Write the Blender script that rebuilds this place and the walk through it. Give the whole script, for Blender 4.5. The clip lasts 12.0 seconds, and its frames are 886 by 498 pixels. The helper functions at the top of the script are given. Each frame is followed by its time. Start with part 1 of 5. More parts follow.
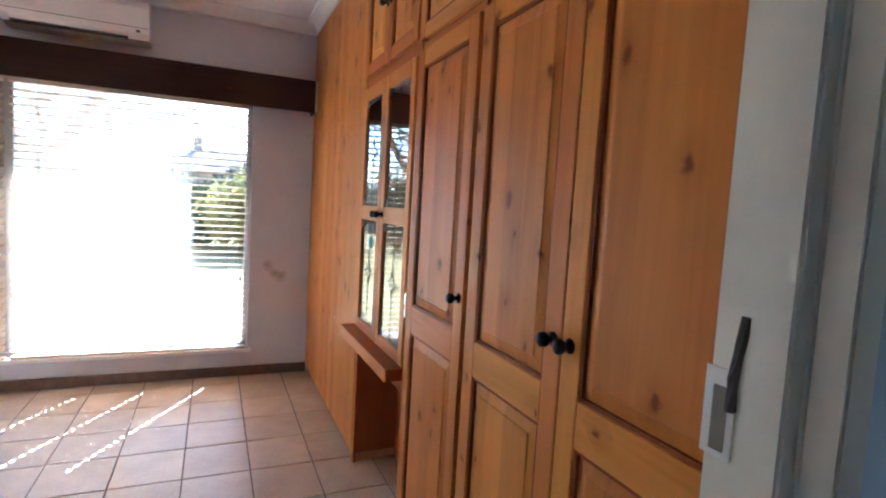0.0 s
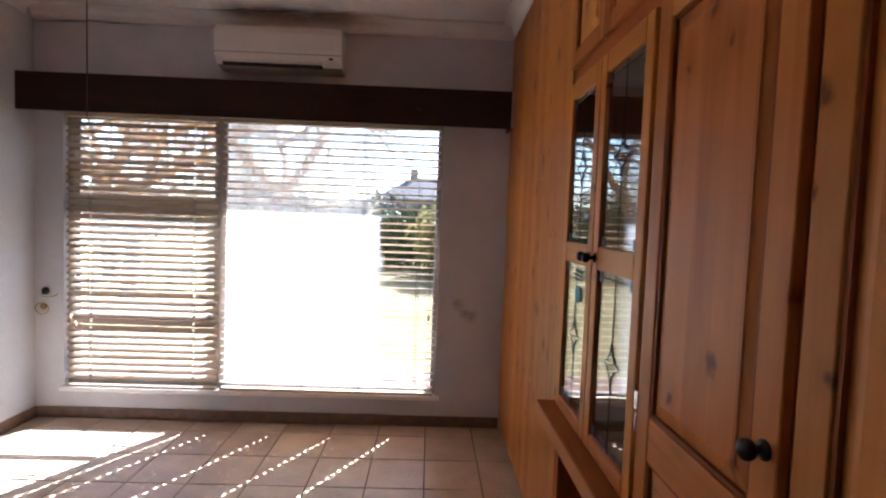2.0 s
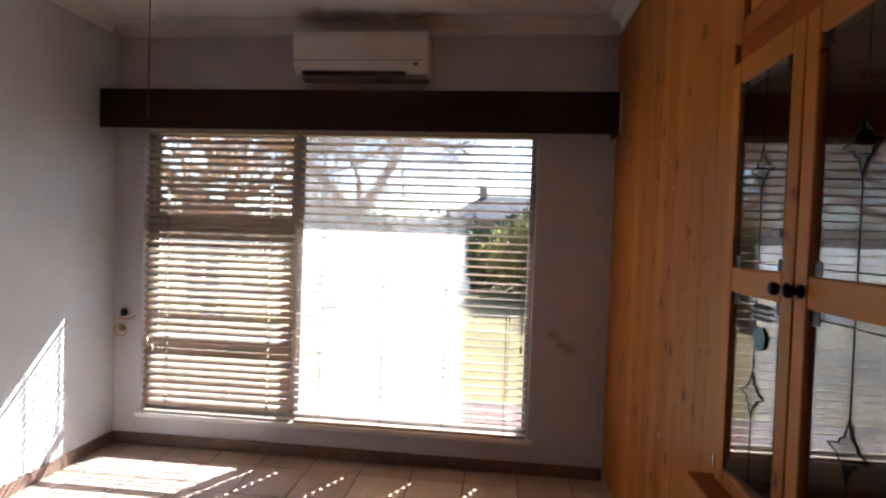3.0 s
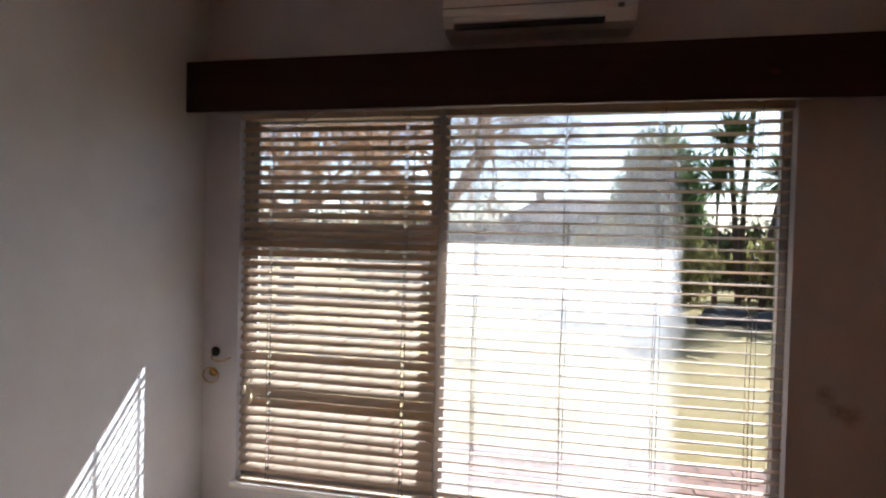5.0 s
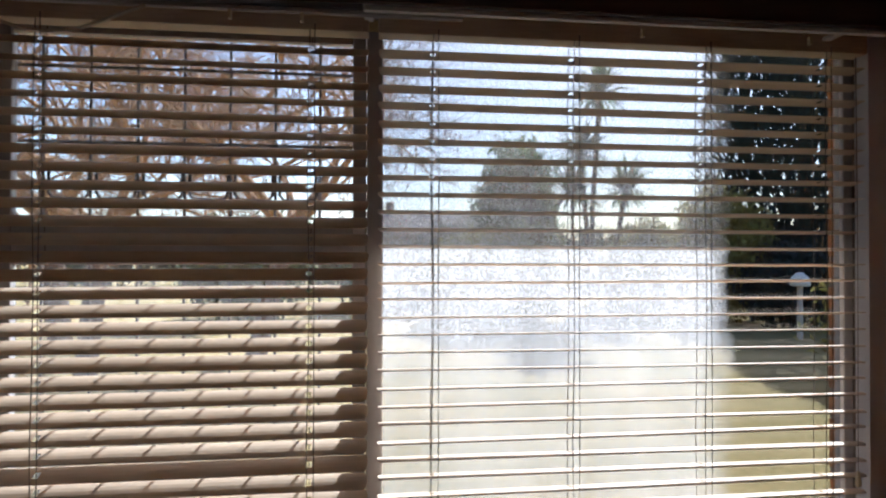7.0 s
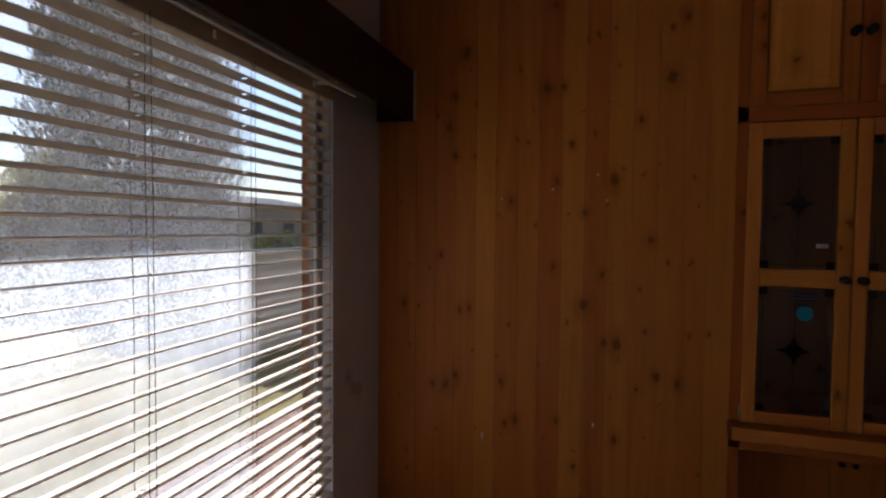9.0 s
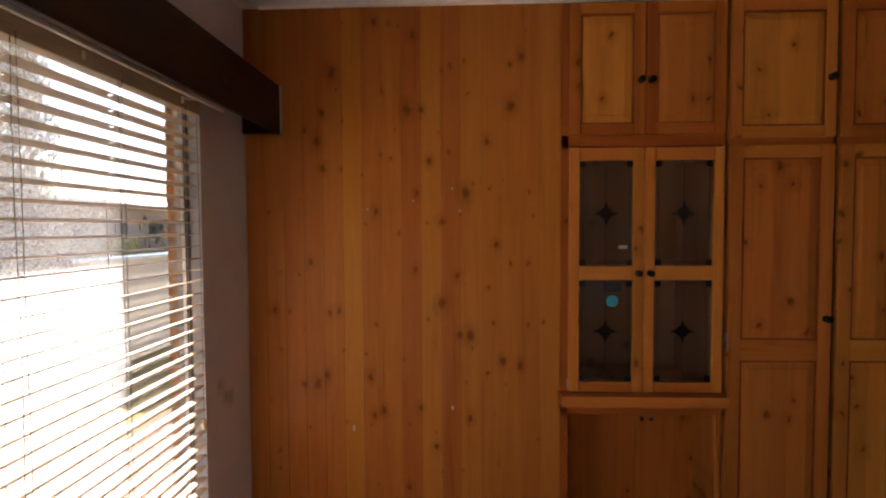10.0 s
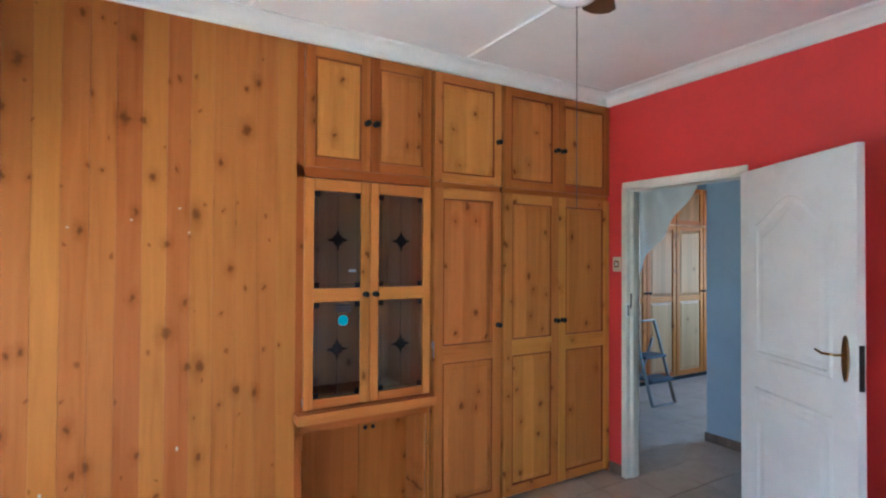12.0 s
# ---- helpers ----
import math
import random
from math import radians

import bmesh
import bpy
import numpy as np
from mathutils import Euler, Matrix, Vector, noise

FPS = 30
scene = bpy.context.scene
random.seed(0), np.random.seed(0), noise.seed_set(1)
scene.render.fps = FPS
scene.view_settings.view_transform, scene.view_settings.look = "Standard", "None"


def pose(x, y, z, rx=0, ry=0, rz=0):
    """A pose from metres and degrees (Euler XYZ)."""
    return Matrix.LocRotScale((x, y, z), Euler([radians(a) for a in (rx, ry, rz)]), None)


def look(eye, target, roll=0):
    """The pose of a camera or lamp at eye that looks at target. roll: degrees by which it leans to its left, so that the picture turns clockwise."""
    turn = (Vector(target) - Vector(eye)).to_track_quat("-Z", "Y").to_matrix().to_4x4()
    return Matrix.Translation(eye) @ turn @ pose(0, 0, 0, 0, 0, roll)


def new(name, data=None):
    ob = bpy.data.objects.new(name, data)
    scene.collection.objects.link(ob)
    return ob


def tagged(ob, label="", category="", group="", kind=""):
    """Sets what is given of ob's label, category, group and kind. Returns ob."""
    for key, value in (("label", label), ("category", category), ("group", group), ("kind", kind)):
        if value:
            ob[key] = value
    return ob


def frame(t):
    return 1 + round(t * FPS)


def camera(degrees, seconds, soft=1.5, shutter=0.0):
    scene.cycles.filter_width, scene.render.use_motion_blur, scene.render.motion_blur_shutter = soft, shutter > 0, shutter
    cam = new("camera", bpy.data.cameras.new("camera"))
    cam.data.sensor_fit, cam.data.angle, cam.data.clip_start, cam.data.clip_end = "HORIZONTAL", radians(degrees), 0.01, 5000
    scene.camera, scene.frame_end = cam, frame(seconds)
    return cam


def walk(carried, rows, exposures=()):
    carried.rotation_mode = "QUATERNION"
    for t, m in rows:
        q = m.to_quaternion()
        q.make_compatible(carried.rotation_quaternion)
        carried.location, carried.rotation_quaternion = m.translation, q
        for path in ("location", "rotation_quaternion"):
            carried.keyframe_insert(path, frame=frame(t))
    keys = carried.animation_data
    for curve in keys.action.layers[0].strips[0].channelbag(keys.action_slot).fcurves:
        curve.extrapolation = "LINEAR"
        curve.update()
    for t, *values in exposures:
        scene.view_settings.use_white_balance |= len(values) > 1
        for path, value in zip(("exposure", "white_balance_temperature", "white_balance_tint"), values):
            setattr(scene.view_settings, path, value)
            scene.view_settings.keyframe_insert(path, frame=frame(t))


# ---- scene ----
cam = camera(80.3, 12.0, soft=2.2)
PATH = [
    (0, (-0.702, -0.443, 1.394), (0.099, 1.382, 1.233), 3.3),
    (0.5, (-0.663, -0.336, 1.392), (-0.082, 1.57, 1.215), 3.1),
    (1, (-0.623, -0.149, 1.395), (-0.129, 1.781, 1.213), 2.9),
    (1.5, (-0.521, 0.073, 1.431), (-0.176, 2.035, 1.262), 2.6),
    (2, (-0.524, 0.233, 1.443), (-0.47, 2.229, 1.329), 2.1),
    (2.5, (-0.603, 0.415, 1.448), (-0.717, 2.41, 1.375), 1.9),
    (3, (-0.677, 0.606, 1.436), (-0.88, 2.595, 1.386), 2.0),
    (3.5, (-0.785, 0.82, 1.511), (-1.073, 2.798, 1.445), 2.1),
    (3.7, (-0.876, 0.897, 1.518), (-1.192, 2.87, 1.451), 2.4),
    (5.5, (-1.624, 1.598, 1.455), (-2.01, 3.56, 1.418), 1.2),
    (6, (-1.736, 1.806, 1.45), (-2.088, 3.774, 1.419), 0.5),
    (6.5, (-1.809, 2.127, 1.419), (-1.955, 4.122, 1.435), 0.2),
    (8.3, (-2.18, 2.655, 1.498), (-0.752, 4.055, 1.416), 1.9),
    (8.5, (-2.23, 2.695, 1.503), (-0.62, 3.88, 1.424), 2.4),
    (9, (-2.38, 2.728, 1.527), (-0.475, 3.33, 1.447), 0.5),
    (9.5, (-2.515, 2.699, 1.537), (-0.534, 2.965, 1.462), -0.3),
    (10, (-2.606, 2.721, 1.57), (-0.609, 2.8, 1.488), -0.3),
    (10.5, (-2.672, 2.776, 1.557), (-0.682, 2.574, 1.526), 0.0),
    (11, (-2.69, 2.921, 1.513), (-0.765, 2.388, 1.54), -0.05),
    (11.5, (-2.659, 2.993, 1.513), (-0.844, 2.154, 1.544), -0.2),
    (12, (-2.691, 2.973, 1.548), (-0.973, 1.95, 1.577), 0.3),
]
walk(cam, [(t, look(eye, target, roll)) for t, eye, target, roll in PATH],
     exposures=((0, 4.45, 4800, 5), (0.5, 3.85, 4700, 4), (1, 3.6, 4850, 6), (1.5, 3.6, 5200, 10), (2.5, 2.9, 5450, 12), (3.7, 2.65, 5800, 13), (5.5, 1.9, 5650, 10), (6.5, 1.6, 5700, 11), (8.5, 1.4, 5550, 11), (9, 1.45, 5650, 13), (9.5, 2.6, 6300, 15), (10, 2.95, 6600, 16), (10.5, 3.6, 6950, 20), (11, 4.25, 5550, 10), (11.5, 4.1, 4800, 4), (12, 4.5, 4400, -3)))

# ---- world, sun ----
SUN_TO = Vector((0.362, 0.645, 0.672))
world = bpy.data.worlds.new("world")
scene.world = world
world.use_nodes = True
wn = world.node_tree
sky = wn.nodes.new("ShaderNodeTexSky")
sky.sky_type = 'NISHITA'
sky.sun_disc = False
sky.sun_elevation = radians(42)
sky.sun_rotation = radians(27)
sky.dust_density = 1.5
bg = wn.nodes["Background"]
bg.inputs["Strength"].default_value = 0.115
wn.links.new(sky.outputs["Color"], bg.inputs["Color"])

sun = new("sun", bpy.data.lights.new("sun", 'SUN'))
sun.data.energy = 5.0
sun.data.angle = radians(0.5)
sun.data.color = (1.0, 0.95, 0.87)
# added fill lamp in an unseen opening, brightens the passage and next room
far_fill = new("far_window_light", bpy.data.lights.new("far_window_light", 'AREA'))
far_fill.data.shape = 'RECTANGLE'
far_fill.data.size, far_fill.data.size_y = 1.96, 1.26
far_fill.data.energy = 1.0
far_fill.data.color = (0.92, 0.96, 1.0)
far_fill.matrix_world = look((-0.4, -5.04, 1.45), (-0.4, 0, 1.45))
sun.matrix_world = look(SUN_TO * 40, (0, 0, 0))


# ---- materials ----
class Mat:
    """A small node-material builder."""

    def __init__(self, name):
        self.m = bpy.data.materials.new(name)
        self.m.use_nodes = True
        self.t = self.m.node_tree
        self.b = self.t.nodes["Principled BSDF"]
        self.out = self.t.nodes["Material Output"]

    def node(self, kind, **props):
        n = self.t.nodes.new(kind)
        for k, v in props.items():
            if k == "op":
                n.operation = v
            elif k == "dims":
                n.noise_dimensions = v
        return n

    def link(self, a, b):
        self.t.links.new(a, b)

    def put(self, socket, value):
        if isinstance(value, bpy.types.NodeSocket):
            self.link(value, socket)
        else:
            socket.default_value = value

    def pos(self):
        return self.node("ShaderNodeNewGeometry").outputs["Position"]

    def rand(self):
        return self.node("ShaderNodeObjectInfo").outputs["Random"]

    def math(self, op, a, b=0.0, c=0.0):
        n = self.node("ShaderNodeMath", op=op)
        for i, v in enumerate((a, b, c)):
            self.put(n.inputs[i], v)
        return n.outputs[0]

    def vmath(self, op, a, b=(0, 0, 0)):
        n = self.node("ShaderNodeVectorMath", op=op)
        self.put(n.inputs[0], a)
        self.put(n.inputs[1], b)
        return n.outputs[0]

    def vlen(self, a):
        n = self.node("ShaderNodeVectorMath", op='LENGTH')
        self.put(n.inputs[0], a)
        return n.outputs["Value"]

    def noise(self, vec, scale, detail=4.0, rough=0.55, dist=0.0):
        n = self.node("ShaderNodeTexNoise")
        self.put(n.inputs["Vector"], vec)
        n.inputs["Scale"].default_value = scale
        n.inputs["Detail"].default_value = detail
        n.inputs["Roughness"].default_value = rough
        n.inputs["Distortion"].default_value = dist
        return n.outputs["Fac"]

    def ramp(self, fac, stops):
        n = self.node("ShaderNodeValToRGB")
        el = n.color_ramp.elements
        while len(el) < len(stops):
            el.new(0.5)
        for e, (p, c) in zip(el, stops):
            e.position = p
            e.color = (*c, 1) if len(c) == 3 else c
        self.put(n.inputs[0], fac)
        return n.outputs["Color"]

    def mix(self, fac, a, b):
        n = self.node("ShaderNodeMix")
        n.data_type = 'RGBA'
        self.put(n.inputs["Factor"], fac)
        for s, v in ((n.inputs[6], a), (n.inputs[7], b)):
            if isinstance(v, tuple) and len(v) == 3:
                v = (*v, 1)
            self.put(s, v)
        return n.outputs[2]

    def band(self, v, lo, hi):
        n = self.node("ShaderNodeMapRange")
        self.put(n.inputs[0], v)
        n.inputs[1].default_value, n.inputs[2].default_value = lo, hi
        return n.outputs[0]

    def bump(self, height, strength=0.2, dist=0.002):
        n = self.node("ShaderNodeBump")
        n.inputs["Strength"].default_value = strength
        n.inputs["Distance"].default_value = dist
        self.put(n.inputs["Height"], height)
        self.link(n.outputs[0], self.b.inputs["Normal"])

    def set(self, color=None, rough=None, metal=None, coat=None, spec=None):
        for key, v in (("Base Color", color), ("Roughness", rough), ("Metallic", metal), ("Coat Weight", coat), ("Specular IOR Level", spec)):
            if v is not None:
                if isinstance(v, tuple) and len(v) == 3:
                    v = (*v, 1)
                self.put(self.b.inputs[key], v)
        return self.m


def paint(name, color, rough=0.5, wear=0.08, bump=0.15, scale=3.0, spec=0.5, stains_and_shade=()):
    """Rolled wall paint: faint blotches and a roller's orange peel."""
    k = Mat(name)
    p = k.pos()
    big = k.noise(p, scale, 5, 0.6)
    fine = k.noise(p, 190, 2, 0.5)
    dark = tuple(c * (1 - wear * 2) for c in color)
    c = k.ramp(big, [(0.3, dark), (0.62, color)])
    # wall stains, and the air conditioner's shade put into the ceiling colour
    for x, y, z, s in stains_and_shade:
        away = k.vlen(k.vmath('SUBTRACT', p, (x, y, z)))
        grime_or_shade = k.math('MULTIPLY', k.band(away, s, s * 0.3), k.band(k.noise(p, 45 if s < 0.1 else 4, 4), 0.3, 0.55))
        c = k.mix(k.math('MULTIPLY', grime_or_shade, 0.55), c, (0.20, 0.17, 0.15))
    r = k.math('MULTIPLY_ADD', k.noise(p, 7, 3), 0.2, rough - 0.1)
    k.bump(fine, bump, 0.001)
    return k.set(c, r, spec=spec)


def pine(name, light, dark, axis='z', knots=1.0, rough=0.38, spots=()):
    """Varnished knotty pine with the grain along an axis of the world, and knots where spots (y, z, size) say."""
    k = Mat(name)
    p = k.pos()
    shift = k.node("ShaderNodeCombineXYZ")
    r = k.rand()
    for i, f in enumerate((7.3, 11.7, 19.1)):
        k.link(k.math('MULTIPLY', r, f), shift.inputs[i])
    q = p if spots else k.vmath('ADD', p, shift.outputs[0])
    long = {'z': (1, 1, 0.06), 'y': (1, 0.06, 1), 'x': (0.06, 1, 1)}[axis]
    g = k.vmath('MULTIPLY', q, long)
    # knots
    cell = {'z': (1, 1, 0.75), 'y': (1, 0.75, 1), 'x': (0.42, 1, 1)}[axis]
    kv = k.vmath('MULTIPLY', q, cell)
    vor = k.node("ShaderNodeTexVoronoi")
    vor.inputs["Scale"].default_value = 6.2
    warp = k.node("ShaderNodeTexNoise")
    warp.inputs["Scale"].default_value = 26
    k.link(q, warp.inputs["Vector"])
    wob = k.vmath('SCALE', k.vmath('SUBTRACT', warp.outputs["Color"], (0.5, 0.5, 0.5)))
    wob.node.inputs[3].default_value = 0.035
    vor.voronoi_dimensions = '2D'
    flat2 = k.node("ShaderNodeCombineXYZ")
    part3 = k.node("ShaderNodeSeparateXYZ")
    k.link(k.vmath('ADD', kv, wob), part3.inputs[0])
    for i, axis_out in enumerate({'z': (1, 2), 'y': (1, 2), 'x': (0, 2)}[axis]):
        k.link(part3.outputs[axis_out], flat2.inputs[i])
    k.link(flat2.outputs[0], vor.inputs["Vector"])
    d = vor.outputs["Distance"]
    sep = k.node("ShaderNodeSeparateColor")
    k.link(vor.outputs["Color"], sep.inputs[0])
    if spots:
        flat = k.vmath('ADD', p, wob)
        best = None
        for y, z, s in spots:
            v = k.vmath('MULTIPLY', k.vmath('SUBTRACT', flat, (0, y, z)), (0, 1 / s, 0.62 / s))
            dist = k.vlen(v)
            best = dist if best is None else k.math('MINIMUM', best, dist)
        small = k.math('MULTIPLY', k.band(k.math('MULTIPLY', d, k.math('MULTIPLY_ADD', sep.outputs[1], 1.3, 1.2)), 0.11, 0.03), k.math('GREATER_THAN', sep.outputs[0], 0.55))
        knot = k.math('MAXIMUM', k.band(best, 1.0, 0.35), k.math('MULTIPLY', small, 0.75))
        halo = k.band(best, 2.6, 0.8)
    else:
        pick = k.math('GREATER_THAN', sep.outputs[0], 0.5)
        pick.node.inputs[1].default_value = 1 - 0.75 * knots
        knot = k.math('MULTIPLY', k.band(k.math('MULTIPLY', d, k.math('MULTIPLY_ADD', sep.outputs[1], 1.3, 0.8)), 0.12, 0.04), pick)
        halo = k.math('MULTIPLY', k.band(d, 0.30, 0.06), pick)
    # growth rings drawn out along the board, bending round the knots
    rings = k.node("ShaderNodeTexNoise")
    rings.inputs["Scale"].default_value = 26
    rings.inputs["Detail"].default_value = 3.5
    rings.inputs["Distortion"].default_value = 0.8
    k.link(g, rings.inputs["Vector"])
    wide = k.noise(g, 7, 3, 0.5, 0.4)
    t = k.math('MULTIPLY_ADD', rings.outputs["Fac"], 0.62, k.math('MULTIPLY', wide, 0.38))
    t = k.math('MULTIPLY_ADD', halo, -0.10, t)
    c = k.ramp(t, [(0.28, dark), (0.45, tuple(a * 0.6 + b * 0.4 for a, b in zip(light, dark))), (0.66, light)])
    tone = k.node("ShaderNodeHueSaturation")
    value = k.math('MULTIPLY_ADD', r, 0.22, 0.86)
    if axis == 'z' and not spots:
        # staves glued side by side
        stave = k.node("ShaderNodeTexWhiteNoise")
        stave.noise_dimensions = '1D'
        lane = k.node("ShaderNodeSeparateXYZ")
        k.link(q, lane.inputs[0])
        k.link(k.math('FLOOR', k.math('MULTIPLY', lane.outputs[1], 11.5)), stave.inputs["W"])
        value = k.math('ADD', value, k.math('MULTIPLY_ADD', stave.outputs["Value"], 0.26, -0.13))
    k.link(value, tone.inputs["Value"])
    k.link(k.math('MULTIPLY_ADD', r, 0.016, 0.491), tone.inputs["Hue"])
    k.link(c, tone.inputs["Color"])
    c = k.mix(k.math('MULTIPLY', halo, 0.21), tone.outputs[0], tuple(v * 0.55 for v in dark))
    c = k.mix(k.math('MULTIPLY', knot, 0.80), c, (0.13, 0.040, 0.011))
    k.bump(k.math('MULTIPLY_ADD', t, 1.0, k.math('MULTIPLY', knot, -0.6)), 0.12, 0.0015)
    rr = k.math('MULTIPLY_ADD', k.noise(p, 9, 4), 0.22, rough - 0.1)
    return k.set(c, rr, coat=0.0, spec=0.09)


def plain(name, color, rough=0.5, metal=0.0, vary=0.12, scale=25.0, bump=0.08, spec=0.5):
    k = Mat(name)
    p = k.pos()
    n = k.noise(p, scale, 5, 0.6)
    c = k.ramp(n, [(0.3, tuple(v * (1 - vary * 2) for v in color)), (0.7, color)])
    k.bump(k.noise(p, scale * 9, 3), bump, 0.001)
    return k.set(c, k.math('MULTIPLY_ADD', n, 0.2, rough - 0.1), metal, spec=spec)


KNOTS = [tuple(float(v) * f for v, f in zip(k.split(), (1, 1, 0.0074))) for k in (
    "3.16 2.58 2; 3.09 2.57 1; 2.97 2.51 2; 3.37 2.34 3; 3.42 2.14 2; 3.45 2.00 3; 3.42 1.87 2; 3.33 1.86 1; "
    "3.51 2.06 1; 3.12 2.24 1; 3.00 2.15 3; 2.93 2.15 2; 2.83 2.34 1; 2.79 2.36 1; 3.13 1.93 1; 3.08 1.91 1; "
    "2.89 1.90 2; 2.79 1.94 1; 2.95 1.74 2; 3.16 1.65 2; 2.83 1.60 2; 2.71 1.74 3; 2.59 1.76 1; 2.56 1.48 2; "
    "2.44 2.40 2; 2.49 2.16 3; 2.61 1.99 2; 2.49 2.36 1; 3.49 1.40 2; 2.96 1.36 2; 2.49 1.39 1; 2.40 1.39 1; "
    "2.75 1.33 2; 2.60 1.27 1; 2.83 1.19 3; 2.69 1.03 3; 2.74 1.03 2; 2.53 0.90 2; 2.44 0.88 2; 3.35 1.15 2; "
    "3.39 1.14 2; 3.53 0.78 2; 3.46 0.78 3; 3.41 0.82 2; 3.19 0.82 2; 3.13 0.65 2; 3.17 0.62 2; 2.94 0.66 2; "
    "2.69 0.61 2; 2.86 0.46 2; 3.00 0.25 2; 2.60 0.84 1; 2.33 1.10 1; 3.68 1.16 2; 3.60 1.15 1"
).split("; ")]
M_PINE = pine("pine_upright", (0.61, 0.252, 0.050), (0.45, 0.160, 0.027), 'z', 0.85)
M_PINE_H = pine("pine_level", (0.61, 0.252, 0.050), (0.45, 0.160, 0.027), 'y', 0.5)
M_STAIN = pine("pine_stained_upright", (0.46, 0.155, 0.030), (0.33, 0.098, 0.017), 'z', 0.5)
M_STAIN_H = pine("pine_stained_level", (0.46, 0.155, 0.030), (0.33, 0.098, 0.017), 'y', 0.3)
M_BOARD = pine("pine_board", (0.475, 0.180, 0.036), (0.345, 0.113, 0.020), 'z', 1.0, 0.36, KNOTS)
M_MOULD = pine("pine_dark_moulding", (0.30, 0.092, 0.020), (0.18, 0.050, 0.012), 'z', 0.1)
M_INSIDE = pine("pine_inside", (0.66, 0.36, 0.20), (0.46, 0.21, 0.10), 'z', 0.6, 0.5)
M_PALE = pine("pine_pale", (0.46, 0.25, 0.115), (0.34, 0.165, 0.07), 'z', 0.3)
# shade above the air conditioner, painted on ceiling and cornice
AC_SHADE = tuple((-1.83 + 0.13 * i, 3.70, 2.735, 0.16) for i in range(6))
M_GREY = paint("wall_grey_gloss", (0.67, 0.69, 0.71), 0.34, 0.05, 0.12)
M_LILAC = paint("wall_lilac", (0.64, 0.648, 0.685), 0.5, 0.06, 0.2, stains_and_shade=((-0.31, 3.815, 0.86, 0.05), (-0.22, 3.815, 0.78, 0.06), (-0.27, 3.815, 0.80, 0.04)))
M_RED = paint("wall_red", (0.68, 0.046, 0.040), 0.45, 0.04, 0.15)
M_BLUE = paint("wall_blue_grey", (0.44, 0.50, 0.57), 0.5, 0.05, 0.15)
M_CEIL = paint("ceiling_white", (0.86, 0.84, 0.82), 0.7, 0.03, 0.2, stains_and_shade=AC_SHADE)
M_CORNICE = paint("cornice_white", (0.86, 0.86, 0.83), 0.5, 0.04, 0.06, 5, stains_and_shade=AC_SHADE)
M_WHITE = paint("gloss_white", (0.86, 0.86, 0.83), 0.35, 0.04, 0.06, 5)
M_RUBBER = plain("rubber", (0.085, 0.07, 0.065), 0.7)
M_BRONZE = plain("bronze", (0.34, 0.20, 0.085), 0.35, 1.0, 0.2, 30)
M_JAMB = paint("jamb_cream", (0.80, 0.77, 0.65), 0.4, 0.07, 0.08, 6)
M_SOFFIT = paint("soffit_cream", (0.78, 0.66, 0.38), 0.5, 0.08, 0.1, 6)
M_AC = plain("ac_plastic", (0.78, 0.76, 0.72), 0.4, 0, 0.03, 6, 0.02)
M_AC_DARK = plain("ac_slot", (0.05, 0.05, 0.05), 0.6)
M_PELMET = pine("pelmet_wood", (0.055, 0.030, 0.020), (0.025, 0.013, 0.009), 'x', 0.2, 0.42)
M_RECESS = plain("recess_shade_grey", (0.24, 0.22, 0.17), 0.6)
M_RAW = plain("raw_edge", (0.62, 0.55, 0.45), 0.7)
def slat_material():
    """Thin oiled wood that lets a little light through."""
    k = Mat("blind_slat")
    p = k.pos()
    n = k.noise(k.vmath('MULTIPLY', p, (0.08, 1, 1)), 160, 4, 0.6)
    c = k.ramp(n, [(0.3, (0.54, 0.45, 0.35)), (0.7, (0.66, 0.56, 0.445))])
    k.bump(n, 0.05, 0.001)
    m = k.set(c, 0.45)
    back = k.node("ShaderNodeBsdfTranslucent")
    back.inputs[0].default_value = (0.80, 0.58, 0.34, 1)
    mx = k.node("ShaderNodeMixShader")
    mx.inputs[0].default_value = 0.16
    k.link(k.b.outputs[0], mx.inputs[1])
    k.link(back.outputs[0], mx.inputs[2])
    k.link(mx.outputs[0], k.out.inputs[0])
    return m


M_SLAT = slat_material()
M_CORD = plain("cord", (0.16, 0.13, 0.10), 0.8)
M_CORD_W = plain("cord_light", (0.6, 0.56, 0.48), 0.8)
M_STEEL = paint("window_steel", (0.44, 0.42, 0.42), 0.5, 0.1, 0.1, 8)
M_IRON = plain("black_iron", (0.030, 0.028, 0.027), 0.42, 0.6, 0.3, 40, 0.2)
M_BAR = plain("burglar_bar", (0.13, 0.10, 0.085), 0.5, 0.2)
M_BRASS = plain("brass", (0.62, 0.43, 0.16), 0.25, 1.0, 0.1, 60)
M_CHROME = plain("chrome", (0.6, 0.6, 0.6), 0.22, 1.0, 0.05, 60)
M_SKIRT = plain("skirting_brown", (0.21, 0.135, 0.095), 0.4, 0, 0.2, 18)
M_GROUT = plain("grout", (0.13, 0.10, 0.085), 0.9, 0, 0.2, 40)
# dark plinths, and the shade put in between the wardrobes
M_SHADOW_GAP = plain("dark_plinth_gap_shade", (0.02, 0.014, 0.01), 0.8)
M_PLASTIC = plain("switch_plastic", (0.72, 0.62, 0.42), 0.4, 0, 0.05)
M_ALU = plain("aluminium", (0.30, 0.27, 0.24), 0.5, 0.3, 0.1, 30)
M_PAVER = plain("brick_paver", (0.36, 0.20, 0.145), 0.85, 0, 0.25, 16, 0.5)
